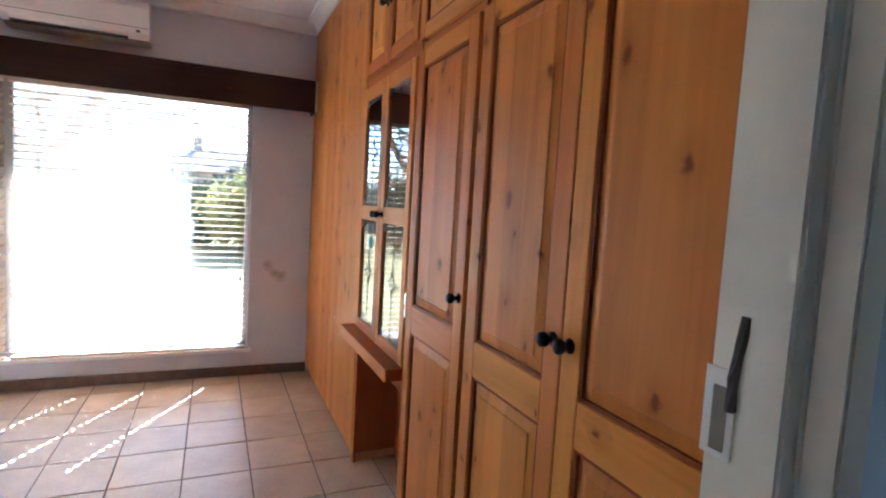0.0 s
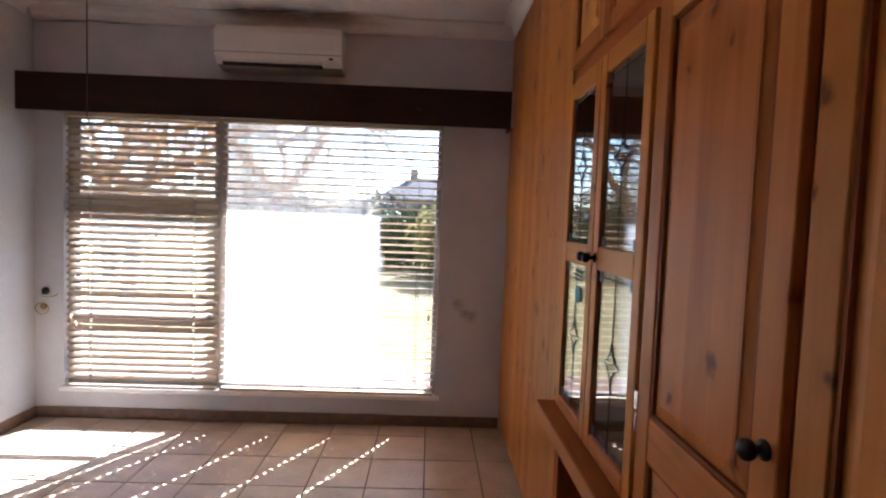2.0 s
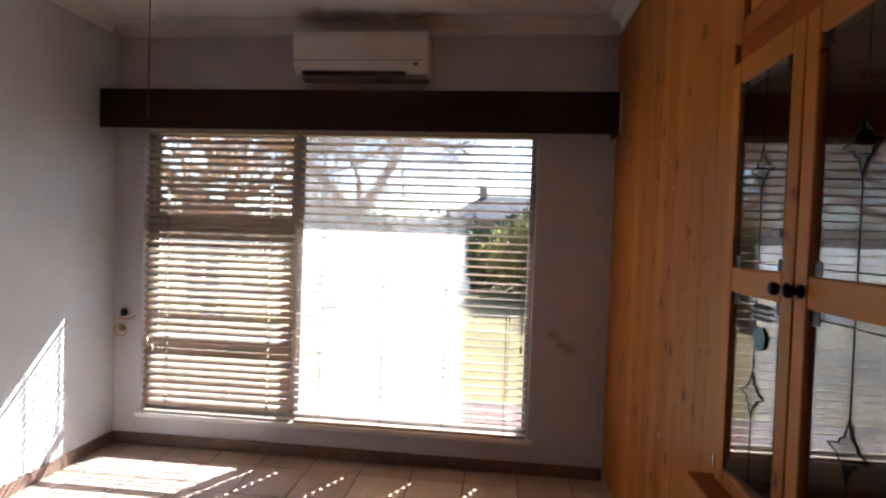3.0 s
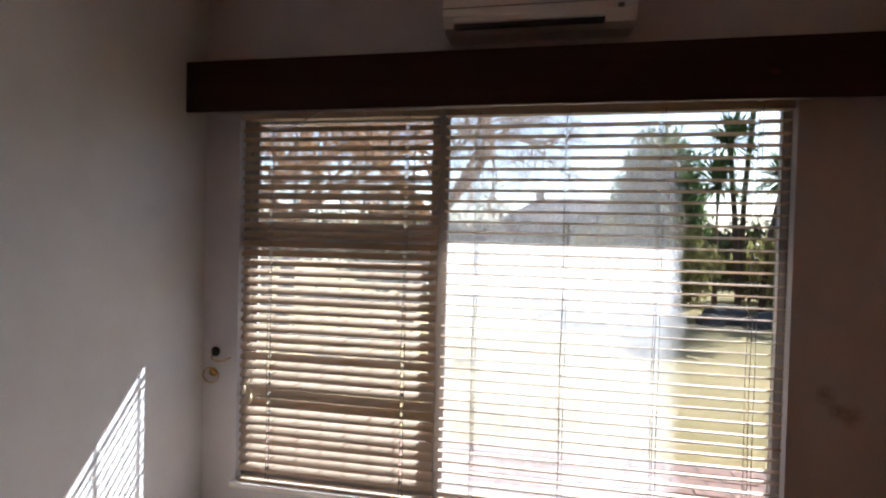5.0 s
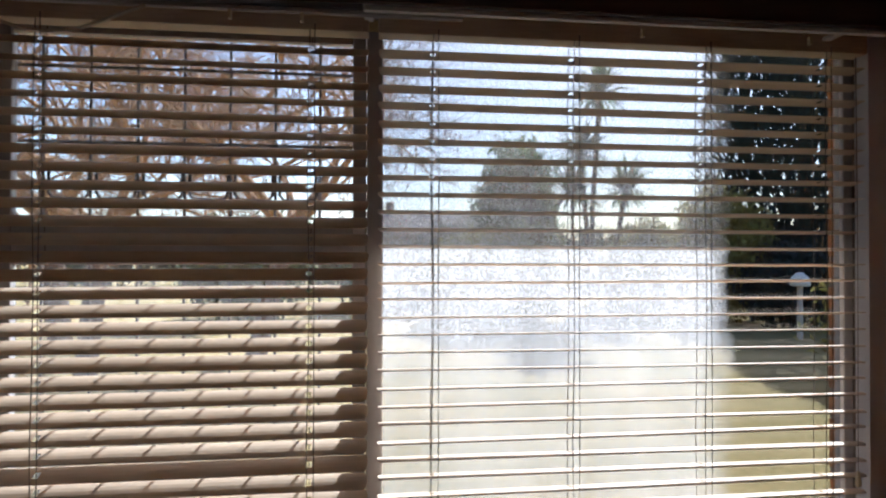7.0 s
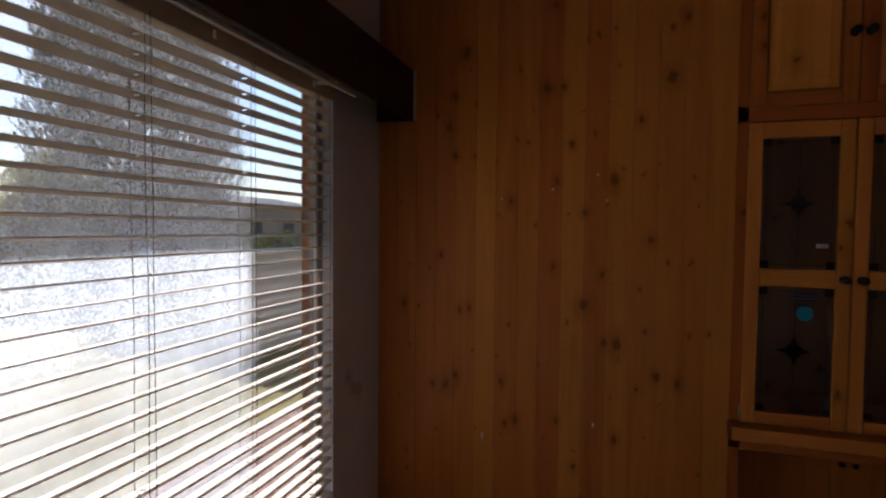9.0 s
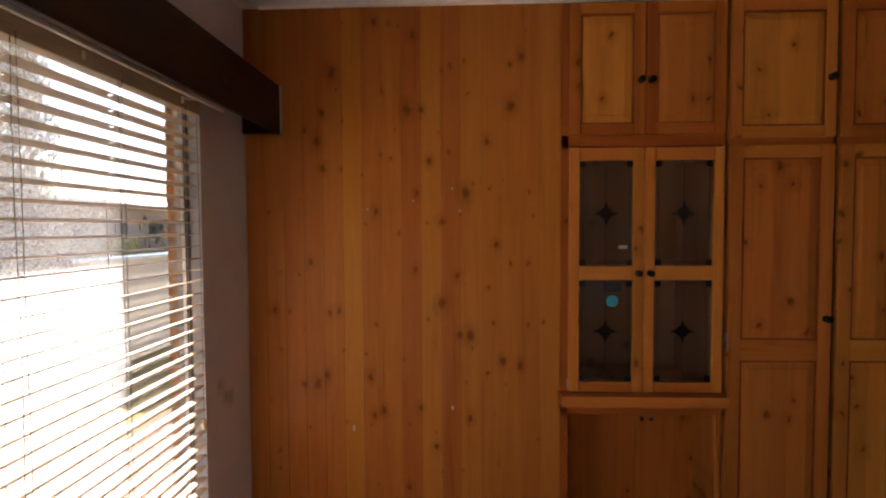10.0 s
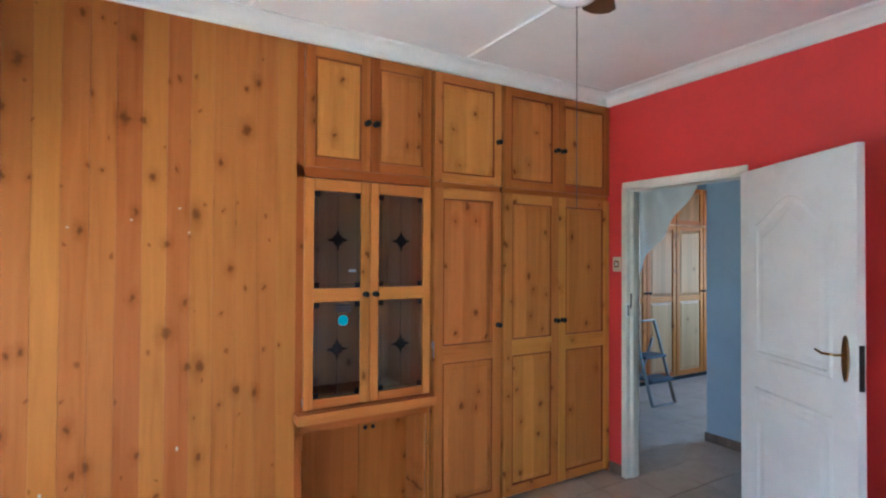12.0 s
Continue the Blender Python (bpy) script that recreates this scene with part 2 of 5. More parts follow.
M_CONC = plain("garden_wall_render", (0.82, 0.72, 0.61), 0.9, 0, 0.12, 5, 0.4)
M_ROOF = plain("far_roof", (0.11, 0.08, 0.075), 0.8, 0, 0.2, 2)
M_HOUSE = plain("far_house_wall", (0.42, 0.31, 0.24), 0.9, 0, 0.12, 1.5)
M_DARK = plain("dark_opening", (0.03, 0.03, 0.035), 0.3)
M_BARK = plain("bark", (0.15, 0.095, 0.065), 0.9, 0, 0.3, 14, 0.8)
M_ROCK = plain("rock", (0.10, 0.09, 0.08), 0.9, 0, 0.3, 8, 0.8)
M_TEAL = plain("sticker_teal", (0.02, 0.30, 0.42), 0.5, 0, 0.04)
M_PAPER = plain("sticker_white", (0.6, 0.6, 0.6), 0.6, 0, 0.04)
M_INK = plain("sticker_print", (0.03, 0.04, 0.08), 0.6, 0, 0.04)
M_FAN = plain("fan_wood", (0.075, 0.038, 0.02), 0.35, 0, 0.25, 20)


def tile_material():
    k = Mat("floor_tile")
    p = k.pos()
    r = k.rand()
    n = k.noise(p, 5, 5, 0.62)
    f = k.noise(p, 70, 4, 0.6)
    t = k.math('MULTIPLY_ADD', f, 0.35, k.math('MULTIPLY', n, 0.65))
    c = k.ramp(t, [(0.32, (0.40, 0.295, 0.215)), (0.5, (0.50, 0.385, 0.295)), (0.66, (0.57, 0.455, 0.36))])
    h = k.node("ShaderNodeHueSaturation")
    k.link(k.math('MULTIPLY_ADD', r, 0.2, 0.9), h.inputs["Value"])
    k.link(c, h.inputs["Color"])
    k.bump(k.noise(p, 60, 4), 0.1, 0.001)
    return k.set(h.outputs[0], k.math('MULTIPLY_ADD', n, 0.25, 0.24))


M_TILE = tile_material()


def brick_material():
    k = Mat("face_brick")
    p = k.pos()
    r = k.rand()
    n = k.noise(p, 30, 5, 0.65)
    c = k.ramp(n, [(0.3, (0.30, 0.125, 0.055)), (0.6, (0.47, 0.22, 0.095)), (0.75, (0.52, 0.29, 0.15))])
    h = k.node("ShaderNodeHueSaturation")
    k.link(k.math('MULTIPLY_ADD', r, 0.45, 0.75), h.inputs["Value"])
    k.link(c, h.inputs["Color"])
    k.bump(k.noise(p, 120, 4), 0.5, 0.003)
    return k.set(h.outputs[0], 0.85)


M_BRICK = brick_material()
M_MORTAR = plain("mortar", (0.36, 0.33, 0.29), 0.95, 0, 0.15, 30, 0.4)


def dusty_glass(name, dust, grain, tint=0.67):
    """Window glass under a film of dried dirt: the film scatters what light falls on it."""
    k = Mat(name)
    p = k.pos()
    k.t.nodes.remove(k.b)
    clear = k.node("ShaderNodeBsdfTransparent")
    # tint is added to dim the garden seen through, not the glass's colour
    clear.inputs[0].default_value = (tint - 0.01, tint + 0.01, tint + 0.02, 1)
    gloss = k.node("ShaderNodeBsdfGlossy")
    gloss.inputs["Roughness"].default_value = 0.02
    fr = k.node("ShaderNodeLayerWeight")
    fr.inputs[0].default_value = 0.5
    pane = k.node("ShaderNodeMixShader")
    k.link(k.math('MULTIPLY_ADD', k.math('POWER', fr.outputs["Facing"], 4.0), 0.6, 0.03), pane.inputs[0])
    k.link(clear.outputs[0], pane.inputs[1])
    k.link(gloss.outputs[0], pane.inputs[2])
    film = k.node("ShaderNodeBsdfTranslucent")
    film.inputs[0].default_value = (0.85, 0.87, 0.90, 1)
    speck = k.band(k.noise(p, 150, 3, 0.7), 0.38, 0.68)
    cloud = k.band(k.noise(p, 3.2, 5, 0.6), 0.25, 0.75)
    streak = k.noise(k.vmath('MULTIPLY', p, (22, 1, 1.2)), 1.0, 4, 0.6)
    xyz = k.node("ShaderNodeSeparateXYZ")
    k.link(p, xyz.inputs[0])
    edge = k.band(k.math('MULTIPLY_ADD', k.noise(p, 9, 4), 0.16, xyz.outputs[0]), -0.76, -0.86)
    low = k.math('MULTIPLY', k.band(xyz.outputs[2], 1.0, 1.3), grain)
    a = k.math('MULTIPLY_ADD', cloud, 0.5, k.math('MULTIPLY', streak, 0.6))
    a = k.math('ADD', a, k.math('MULTIPLY', speck, low))
    a = k.math('MULTIPLY', k.math('MULTIPLY', a, edge), dust)
    mixd = k.node("ShaderNodeMixShader")
    k.link(k.math('MINIMUM', a, 0.9), mixd.inputs[0])
    k.link(pane.outputs[0], mixd.inputs[1])
    k.link(film.outputs[0], mixd.inputs[2])
    k.link(mixd.outputs[0], k.out.inputs[0])
    return k.m


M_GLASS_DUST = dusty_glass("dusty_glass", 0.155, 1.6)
M_GLASS_LEFT = dusty_glass("clean_window_glass", 0.05, 0.2, 0.9)


def cabinet_glass(name, tint):
    k = Mat(name)
    k.t.nodes.remove(k.b)
    clear = k.node("ShaderNodeBsdfTransparent")
    clear.inputs[0].default_value = tint
    gloss = k.node("ShaderNodeBsdfGlossy")
    gloss.inputs["Roughness"].default_value = 0.015
    fr = k.node("ShaderNodeLayerWeight")
    fr.inputs[0].default_value = 0.5
    f = k.math('MULTIPLY_ADD', k.math('POWER', fr.outputs["Facing"], 3.2), 0.8, 0.06)
    mx = k.node("ShaderNodeMixShader")
    k.link(k.math('MINIMUM', f, 1.0), mx.inputs[0])
    k.link(clear.outputs[0], mx.inputs[1])
    k.link(gloss.outputs[0], mx.inputs[2])
    k.link(mx.outputs[0], k.out.inputs[0])
    return k.m


M_CAB_GLASS = cabinet_glass("cabinet_glass", (0.82, 0.84, 0.84, 1))
M_STAR = cabinet_glass("star_glass", (0.16, 0.15, 0.12, 1))


def leaf(name, color, var=0.5, thin=0.0):
    k = Mat(name)
    g = k.node("ShaderNodeNewGeometry")
    r = g.outputs["Random Per Island"]
    h = k.node("ShaderNodeHueSaturation")
    k.link(k.math('MULTIPLY_ADD', r, var * 2, 1 - var), h.inputs["Value"])
    k.link(k.math('MULTIPLY_ADD', r, 0.05, 0.475), h.inputs["Hue"])
    h.inputs["Color"].default_value = (*color, 1)
    k.b.inputs["Subsurface Weight"].default_value = 0.0
    m = k.set(h.outputs[0], 0.55)
    if thin:
        back = k.node("ShaderNodeBsdfTranslucent")
        k.link(h.outputs[0], back.inputs[0])
        mx = k.node("ShaderNodeMixShader")
        mx.inputs[0].default_value = thin
        k.link(k.b.outputs[0], mx.inputs[1])
        k.link(back.outputs[0], mx.inputs[2])
        k.link(mx.outputs[0], k.out.inputs[0])
    return m


M_LEAF = leaf("leaf_olive", (0.115, 0.125, 0.035))
M_LEAF_Y = leaf("leaf_yellow_green", (0.36, 0.31, 0.11), 0.4, 0.45)
M_CONIFER = leaf("conifer_needles", (0.020, 0.032, 0.030))
M_PALM = leaf("sword_leaf", (0.12, 0.17, 0.055), 0.45, 0.45)
M_HEDGE = leaf("far_leaf", (0.085, 0.085, 0.05))
M_TWIG = plain("twig", (0.50, 0.30, 0.155), 0.9, 0, 0.3, 10)


def lawn_material():
    k = Mat("dry_lawn")
    p = k.pos()
    n = k.noise(p, 0.35, 6, 0.65)
    f = k.noise(p, 22, 5, 0.7)
    t = k.math('MULTIPLY_ADD', f, 0.45, k.math('MULTIPLY', n, 0.55))
    c = k.ramp(t, [(0.32, (0.13, 0.125, 0.045)), (0.47, (0.29, 0.225, 0.10)), (0.62, (0.42, 0.31, 0.155))])
    k.bump(f, 0.7, 0.03)
    return k.set(c, 0.95, spec=0.1)


M_LAWN = lawn_material()


def sheer():
    k = Mat("sheer_curtain")
    k.t.nodes.remove(k.b)
    a = k.node("ShaderNodeBsdfTransparent")
    d = k.node("ShaderNodeBsdfDiffuse")
    d.inputs[0].default_value = (0.78, 0.79, 0.76, 1)
    t = k.node("ShaderNodeBsdfTranslucent")
    t.inputs[0].default_value = (0.7, 0.71, 0.68, 1)
    m1, m2 = k.node("ShaderNodeMixShader"), k.node("ShaderNodeMixShader")
    m1.inputs[0].default_value = 0.4
    k.link(d.outputs[0], m1.inputs[1])
    k.link(t.outputs[0], m1.inputs[2])
    weave = k.noise(k.vmath('MULTIPLY', k.pos(), (60, 60, 60)), 3.0, 2)
    k.link(k.math('MULTIPLY_ADD', weave, 0.3, 0.62), m2.inputs[0])
    k.link(a.outputs[0], m2.inputs[1])
    k.link(m1.outputs[0], m2.inputs[2])
    k.link(m2.outputs[0], k.out.inputs[0])
    return k.m


M_SHEER = sheer()


def globe_mat():
    k = Mat("opal_globe")
    return k.set((0.85, 0.85, 0.86), 0.2, spec=0.6)


M_GLOBE = globe_mat()


# ---- building helpers ----
def box(bm, x0, y0, z0, x1, y1, z1, bevel=0.0):
    """A box between two corners, its edges rounded off by bevel."""
    geo = bmesh.ops.create_cube(bm, size=1)
    bmesh.ops.transform(bm, verts=geo["verts"], matrix=Matrix.LocRotScale(((x0 + x1) / 2, (y0 + y1) / 2, (z0 + z1) / 2), None, (abs(x1 - x0), abs(y1 - y0), abs(z1 - z0))))
    if bevel:
        edges = list({e for v in geo["verts"] for e in v.link_edges})
        bmesh.ops.bevel(bm, geom=edges, offset=bevel, segments=2, profile=0.5, affect='EDGES')
    return bm


def rod(bm, a, b, r0, r1=None, seg=8):
    """A tapered round bar from a to b."""
    a, b = Vector(a), Vector(b)
    d = b - a
    m = Matrix.Translation((a + b) / 2) @ d.to_track_quat('Z', 'Y').to_matrix().to_4x4()
    bmesh.ops.create_cone(bm, cap_ends=True, segments=seg, radius1=r0, radius2=r0 if r1 is None else r1, depth=d.length, matrix=m)
    return bm


def turned(bm, profile, m, seg=20):
    """A turned solid: profile of (radius, height), about the z axis of m."""
    rings = []
    for r, h in profile:
        rings.append([bm.verts.new(m @ Vector((r * math.cos(2 * math.pi * i / seg), r * math.sin(2 * math.pi * i / seg), h))) for i in range(seg)])
    for a, b in zip(rings, rings[1:]):
        for i in range(seg):
            bm.faces.new((a[i], a[(i + 1) % seg], b[(i + 1) % seg], b[i]))
    bm.faces.new(list(reversed(rings[0])))
    bm.faces.new(rings[-1])
    return bm


def tube(bm, pts, r, seg=6):
    """A round cord through points."""
    pts = [Vector(p) for p in pts]
    rings = []
    for i, p in enumerate(pts):
        d = (pts[min(i + 1, len(pts) - 1)] - pts[max(i - 1, 0)]).normalized()
        q = d.to_track_quat('Z', 'Y')
        rings.append([bm.verts.new(p + q @ Vector((r * math.cos(2 * math.pi * j / seg), r * math.sin(2 * math.pi * j / seg), 0))) for j in range(seg)])
    for a, b in zip(rings, rings[1:]):
        for j in range(seg):
            bm.faces.new((a[j], a[(j + 1) % seg], b[(j + 1) % seg], b[j]))
    bm.faces.new(list(reversed(rings[0])))
    bm.faces.new(rings[-1])
    return bm


def mesh_of(name, bm, material, smooth=False):
    bmesh.ops.recalc_face_normals(bm, faces=bm.faces)
    me = bpy.data.meshes.new(name)
    bm.to_mesh(me)
    bm.free()
    if smooth:
        for poly in me.polygons:
            poly.use_smooth = True
    me.materials.append(material)
    return me


def thing(name, label, category, at=(0, 0, 0), group="", kind=""):
    ob = new(name)
    ob.empty_display_size = 0.05
    ob.location = at
    return tagged(ob, label, category, group, kind)


def part(name, bm, material, parent, label="", smooth=False):
    """One mesh under a thing or a part; the bmesh is in world coordinates."""
    ob = new(name, mesh_of(name, bm, material, smooth))
    base = Vector()
    up = parent
    while up is not None:
        base += up.location
        up = up.parent
    ob.data.transform(Matrix.Translation(-base))
    ob.parent = parent
    return tagged(ob, label)


def solid(name, bm, material, label, category, kind="structure", smooth=False, group=""):
    """A thing that is a single mesh."""
    return tagged(new(name, mesh_of(name, bm, material, smooth)), label, category, group, kind)


def B(*a, **k):
    return box(bmesh.new(), *a, **k)


# ---- plan ----
XL, YW, ZC = -3.16, 3.815, 2.735      # left wall, window wall, ceiling
WX0, WX1, WZ0, WZ1 = -2.972, -0.45, 0.215, 2.10  # window opening
YO = 3.96                              # outer face of the window wall
RY = -0.04                             # room face of the doorway wall
GZ = -0.12                             # garden level


def wall_with_hole(name, axis, a0, a1, t0, t1, z0, z1, hole, material, label):
    """A wall along x (axis 'x') or y with thickness t0..t1 and one opening (u0, u1, z0, z1) right through it."""
    bm = bmesh.new()
    u0, u1, h0, h1 = hole
    pieces = [(a0, u0, z0, z1), (u1, a1, z0, z1), (u0, u1, h1, z1)]
    if h0 > z0:
        pieces.append((u0, u1, z0, h0))
    for p0, p1, q0, q1 in pieces:
        if axis == 'x':
            box(bm, p0, t0, q0, p1, t1, q1)
        else:
            box(bm, t0, p0, q0, t1, p1, q1)
    bmesh.ops.remove_doubles(bm, verts=bm.verts, dist=1e-5)
    return solid(name, bm, material, label, "wall")


wall_with_hole("wall_window", 'x', XL - 0.2, 0.75, YW, 3.864, -0.1, 2.9, (WX0, WX1, WZ0, WZ1), M_LILAC, "lilac-grey painted wall round the wide window")
outer = wall_with_hole("wall_outer", 'x', XL - 4, 5.0, 3.867, YO, GZ - 0.2, 2.9, (WX0, WX1, WZ0 - 0.03, WZ1), M_MORTAR, "orange face brick outer wall")
solid("wall_left", B(XL - 0.2, -0.2, -0.1, XL, YW - 0.003, 2.9), M_GREY, "glossy light grey painted side wall", "wall")
wall_with_hole("wall_passage_side", 'x', XL - 0.2, 0.75, RY - 0.115, RY - 0.061, -0.1, 2.9, (-0.995, -0.165, -0.1, 2.05), M_BLUE, "blue-grey passage face of the doorway wall")
wall_with_hole("wall_red", 'x', XL - 0.2, 0.75, RY - 0.060, RY, -0.1, 2.9, (-0.995, -0.165, -0.1, 2.05), M_RED, "bright red painted wall with a doorway")
solid("wall_behind_cupboards", B(0.62, RY + 0.003, -0.1, 0.75, YW - 0.003, 2.9), M_LILAC, "plain wall behind the cupboards", "wall")
solid("ceiling", B(XL - 0.2, RY - 0.115, ZC, 0.75, YO, ZC + 0.12), M_CEIL, "white painted board ceiling", "ceiling")
for n, y in enumerate((0.03, 1.25, 2.47)):
    if n:
        solid("ceiling_batten", B(XL + 0.08, y - 0.022, ZC - 0.012, -0.10, y + 0.022, ZC + 0.002, bevel=0.003), M_CEIL, "thin white cover strip across the ceiling boards", "batten", group="ceiling strips")


def cornice(name, p, q, inward):
    """A coved cornice along p-q, curving out from the wall towards inward."""
    bm = bmesh.new()
    prof = [(0.0, 0.0), (0.012, 0.004), (0.018, 0.012)]
    for i in range(7):
        a = math.pi / 2 * i / 6
        prof.append((0.018 + 0.058 * (1 - math.cos(a)), 0.014 + 0.056 * math.sin(a)))
    prof += [(0.085, 0.076), (0.085, 0.084), (0.0, 0.084)]
    zc = ZC - 0.084
    ends = []
    for e in (p, q):
        ends.append([bm.verts.new((e[0] + inward[0] * d, e[1] + inward[1] * d, zc + h)) for d, h in prof])
    n = len(prof)
    for i in range(n):
        bm.faces.new((ends[0][i], ends[0][(i + 1) % n], ends[1][(i + 1) % n], ends[1][i]))
    bm.faces.new(ends[0])
    bm.faces.new(list(reversed(ends[1])))
    return solid(name, bm, M_CORNICE, "white coved plaster cornice", "cornice")


cornice("cornice_window", (XL, YW), (0.0, YW), (0, -1))
cornice("cornice_red", (XL, RY), (0.0, RY), (0, 1))
cornice("cornice_left", (XL, RY + 0.086), (XL, YW - 0.086), (1, 0))
cornice("cornice_cupboards", (0.0, RY + 0.086), (0.0, YW - 0.086), (-1, 0))

solid("skirting_window", B(XL + 0.014, YW - 0.014, 0.0, -0.002, YW - 0.001, 0.075, bevel=0.003), M_SKIRT, "brown skirting under the window", "skirting")
solid("skirting_left", B(XL + 0.001, 0.40, 0.0, XL + 0.013, YW - 0.002, 0.075, bevel=0.003), M_SKIRT, "brown skirting along the side wall", "skirting")
solid("skirting_red", B(-0.137, RY + 0.001, 0.0, -0.022, RY + 0.014, 0.075, bevel=0.003), M_SKIRT, "short brown skirting beside the doorway", "skirting")
solid("skirting_red", B(XL + 0.014, RY + 0.001, 0.0, -1.024, RY + 0.014, 0.075, bevel=0.003), M_SKIRT, "brown skirting behind the open door", "skirting")

# ---- window ----
window = thing("window_1", "wide steel window with a large dusty pane and a barred side light", "window", (-1.7, 3.88, WZ0), kind="structure")
FY0, FY1 = 3.868, 3.905
frame_bars = [(WX0 + 0.002, WX0 + 0.035, WZ0 + 0.002, WZ1 - 0.002), (WX1 - 0.035, WX1 - 0.002, WZ0 + 0.002, WZ1 - 0.002), (-1.958, -1.912, WZ0 + 0.036, WZ1 - 0.036)]
for x0, x1, z0, z1 in frame_bars:
    part("window_frame", B(x0, FY0, z0, x1, FY1, z1, bevel=0.004), M_STEEL, window)
for z0, z1, m in ((WZ0 + 0.002, WZ0 + 0.035, M_STEEL), (WZ1 - 0.035, WZ1 - 0.002, M_SOFFIT)):
    part("window_frame", B(WX0 + 0.036, FY0, z0, WX1 - 0.036, FY1, z1, bevel=0.004), m, window)
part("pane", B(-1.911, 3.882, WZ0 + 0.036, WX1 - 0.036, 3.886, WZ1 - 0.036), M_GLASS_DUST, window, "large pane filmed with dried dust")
for z0, z1 in ((WZ0 + 0.075, 0.674), (0.726, 1.399), (1.516, WZ1 - 0.075)):
    part("pane", B(WX0 + 0.075, 3.882, z0, -1.999, 3.886, z1), M_GLASS_LEFT, window)
# panes cast no shadow, so daylight enters undimmed by the tint
for o in window.children:
    if o.name.startswith("pane"):
        o.visible_shadow = False
for x0, x1, z0, z1 in ((WX0 + 0.037, WX0 + 0.074, WZ0 + 0.037, WZ1 - 0.037), (-1.998, -1.960, WZ0 + 0.037, WZ1 - 0.037)):
    part("sash", B(x0, 3.872, z0, x1, 3.897, z1, bevel=0.003), M_STEEL, window)
for z0, z1 in ((WZ0 + 0.037, WZ0 + 0.074), (0.675, 0.725), (1.40, 1.515), (WZ1 - 0.074, WZ1 - 0.037)):
    part("sash", B(WX0 + 0.075, 3.872, z0, -1.999, 3.897, z1, bevel=0.003), M_STEEL, window)
# burglar bars in the side light
for i in range(7):
    x = WX0 + 0.12 + i * 0.126
    part("burglar_bar", rod(bmesh.new(), (x, 3.925, WZ0 + 0.01), (x, 3.925, WZ1 - 0.01), 0.0042), M_BAR, window, smooth=True)
for z in (0.55, 0.95, 1.36, 1.68, 1.74, 1.95):
    part("burglar_bar", B(WX0 + 0.01, 3.914, z - 0.0045, -1.96, 3.919, z + 0.0045), M_BAR, window)
for i in range(6):
    x0 = WX0 + 0.13 + i * 0.126
    part("bar_loop", tube(bmesh.new(), [(x0, 3.936, 1.68), (x0, 3.936, 1.60), (x0 + 0.012, 3.936, 1.585), (x0 + 0.094, 3.936, 1.585), (x0 + 0.106, 3.936, 1.60), (x0 + 0.106, 3.936, 1.68)], 0.005), M_BAR, window, smooth=True)
solid("lintel_soffit", B(WX0 + 0.002, 3.907, WZ1 - 0.016, WX1 - 0.002, YO - 0.002, WZ1 - 0.001), M_SOFFIT, "cream painted soffit under the window lintel", "lintel")
solid("window_sill_inner", B(WX0 - 0.02, YW - 0.03, WZ0 - 0.028, WX1 + 0.03, 3.866, WZ0 + 0.002, bevel=0.006), M_WHITE, "white painted inner window sill", "window sill")
solid("window_sill_outer", B(WX0 + 0.002, 3.912, WZ0 - 0.03, WX1 - 0.002, YO + 0.05, WZ0 - 0.002, bevel=0.006), M_PAVER, "sloping brick sill outside the window", "window sill")


# ---- blinds ----
def slat_mesh(length, holes):
    """A cambered slat 50 mm deep with rounded ends and a slot for each cord."""
    bm = bmesh.new()
    us = [-1, -0.75, -0.40, 0, 0.40, 0.75, 1]
    xs = {-length / 2, length / 2}
    for h in holes:
        xs |= {h - 0.008, h + 0.008}
    xs = sorted(xs)
    top, low = [], []
    for u in us:
        z = 0.004 * (1 - u * u)
        cut = 0.010 * u ** 4 * 0.9
        row = [x + (cut if i == 0 else -cut if i == len(xs) - 1 else 0) for i, x in enumerate(xs)]
        top.append([bm.verts.new((x, 0.025 * u, z + 0.0008)) for x in row])
        low.append([bm.verts.new((x, 0.025 * u, z - 0.0008)) for x in row])
    for j in range(len(us) - 1):
        for i in range(len(xs) - 1):
            slot = j in (2, 3) and any(abs((xs[i] + xs[i + 1]) / 2 - h) < 0.002 for h in holes)
            if slot:
                continue
            bm.faces.new((top[j][i], top[j][i + 1], top[j + 1][i + 1], top[j + 1][i]))
            bm.faces.new((low[j][i], low[j + 1][i], low[j + 1][i + 1], low[j][i + 1]))
    for j in range(len(us) - 1):
        for i in (0, -1):
            bm.faces.new((top[j][i], top[j + 1][i], low[j + 1][i], low[j][i]))
    for j in (0, -1):
        for i in range(len(xs) - 1):
            bm.faces.new((top[j][i], top[j][i + 1], low[j][i + 1], low[j][i]))
    return mesh_of("slat", bm, M_SLAT)


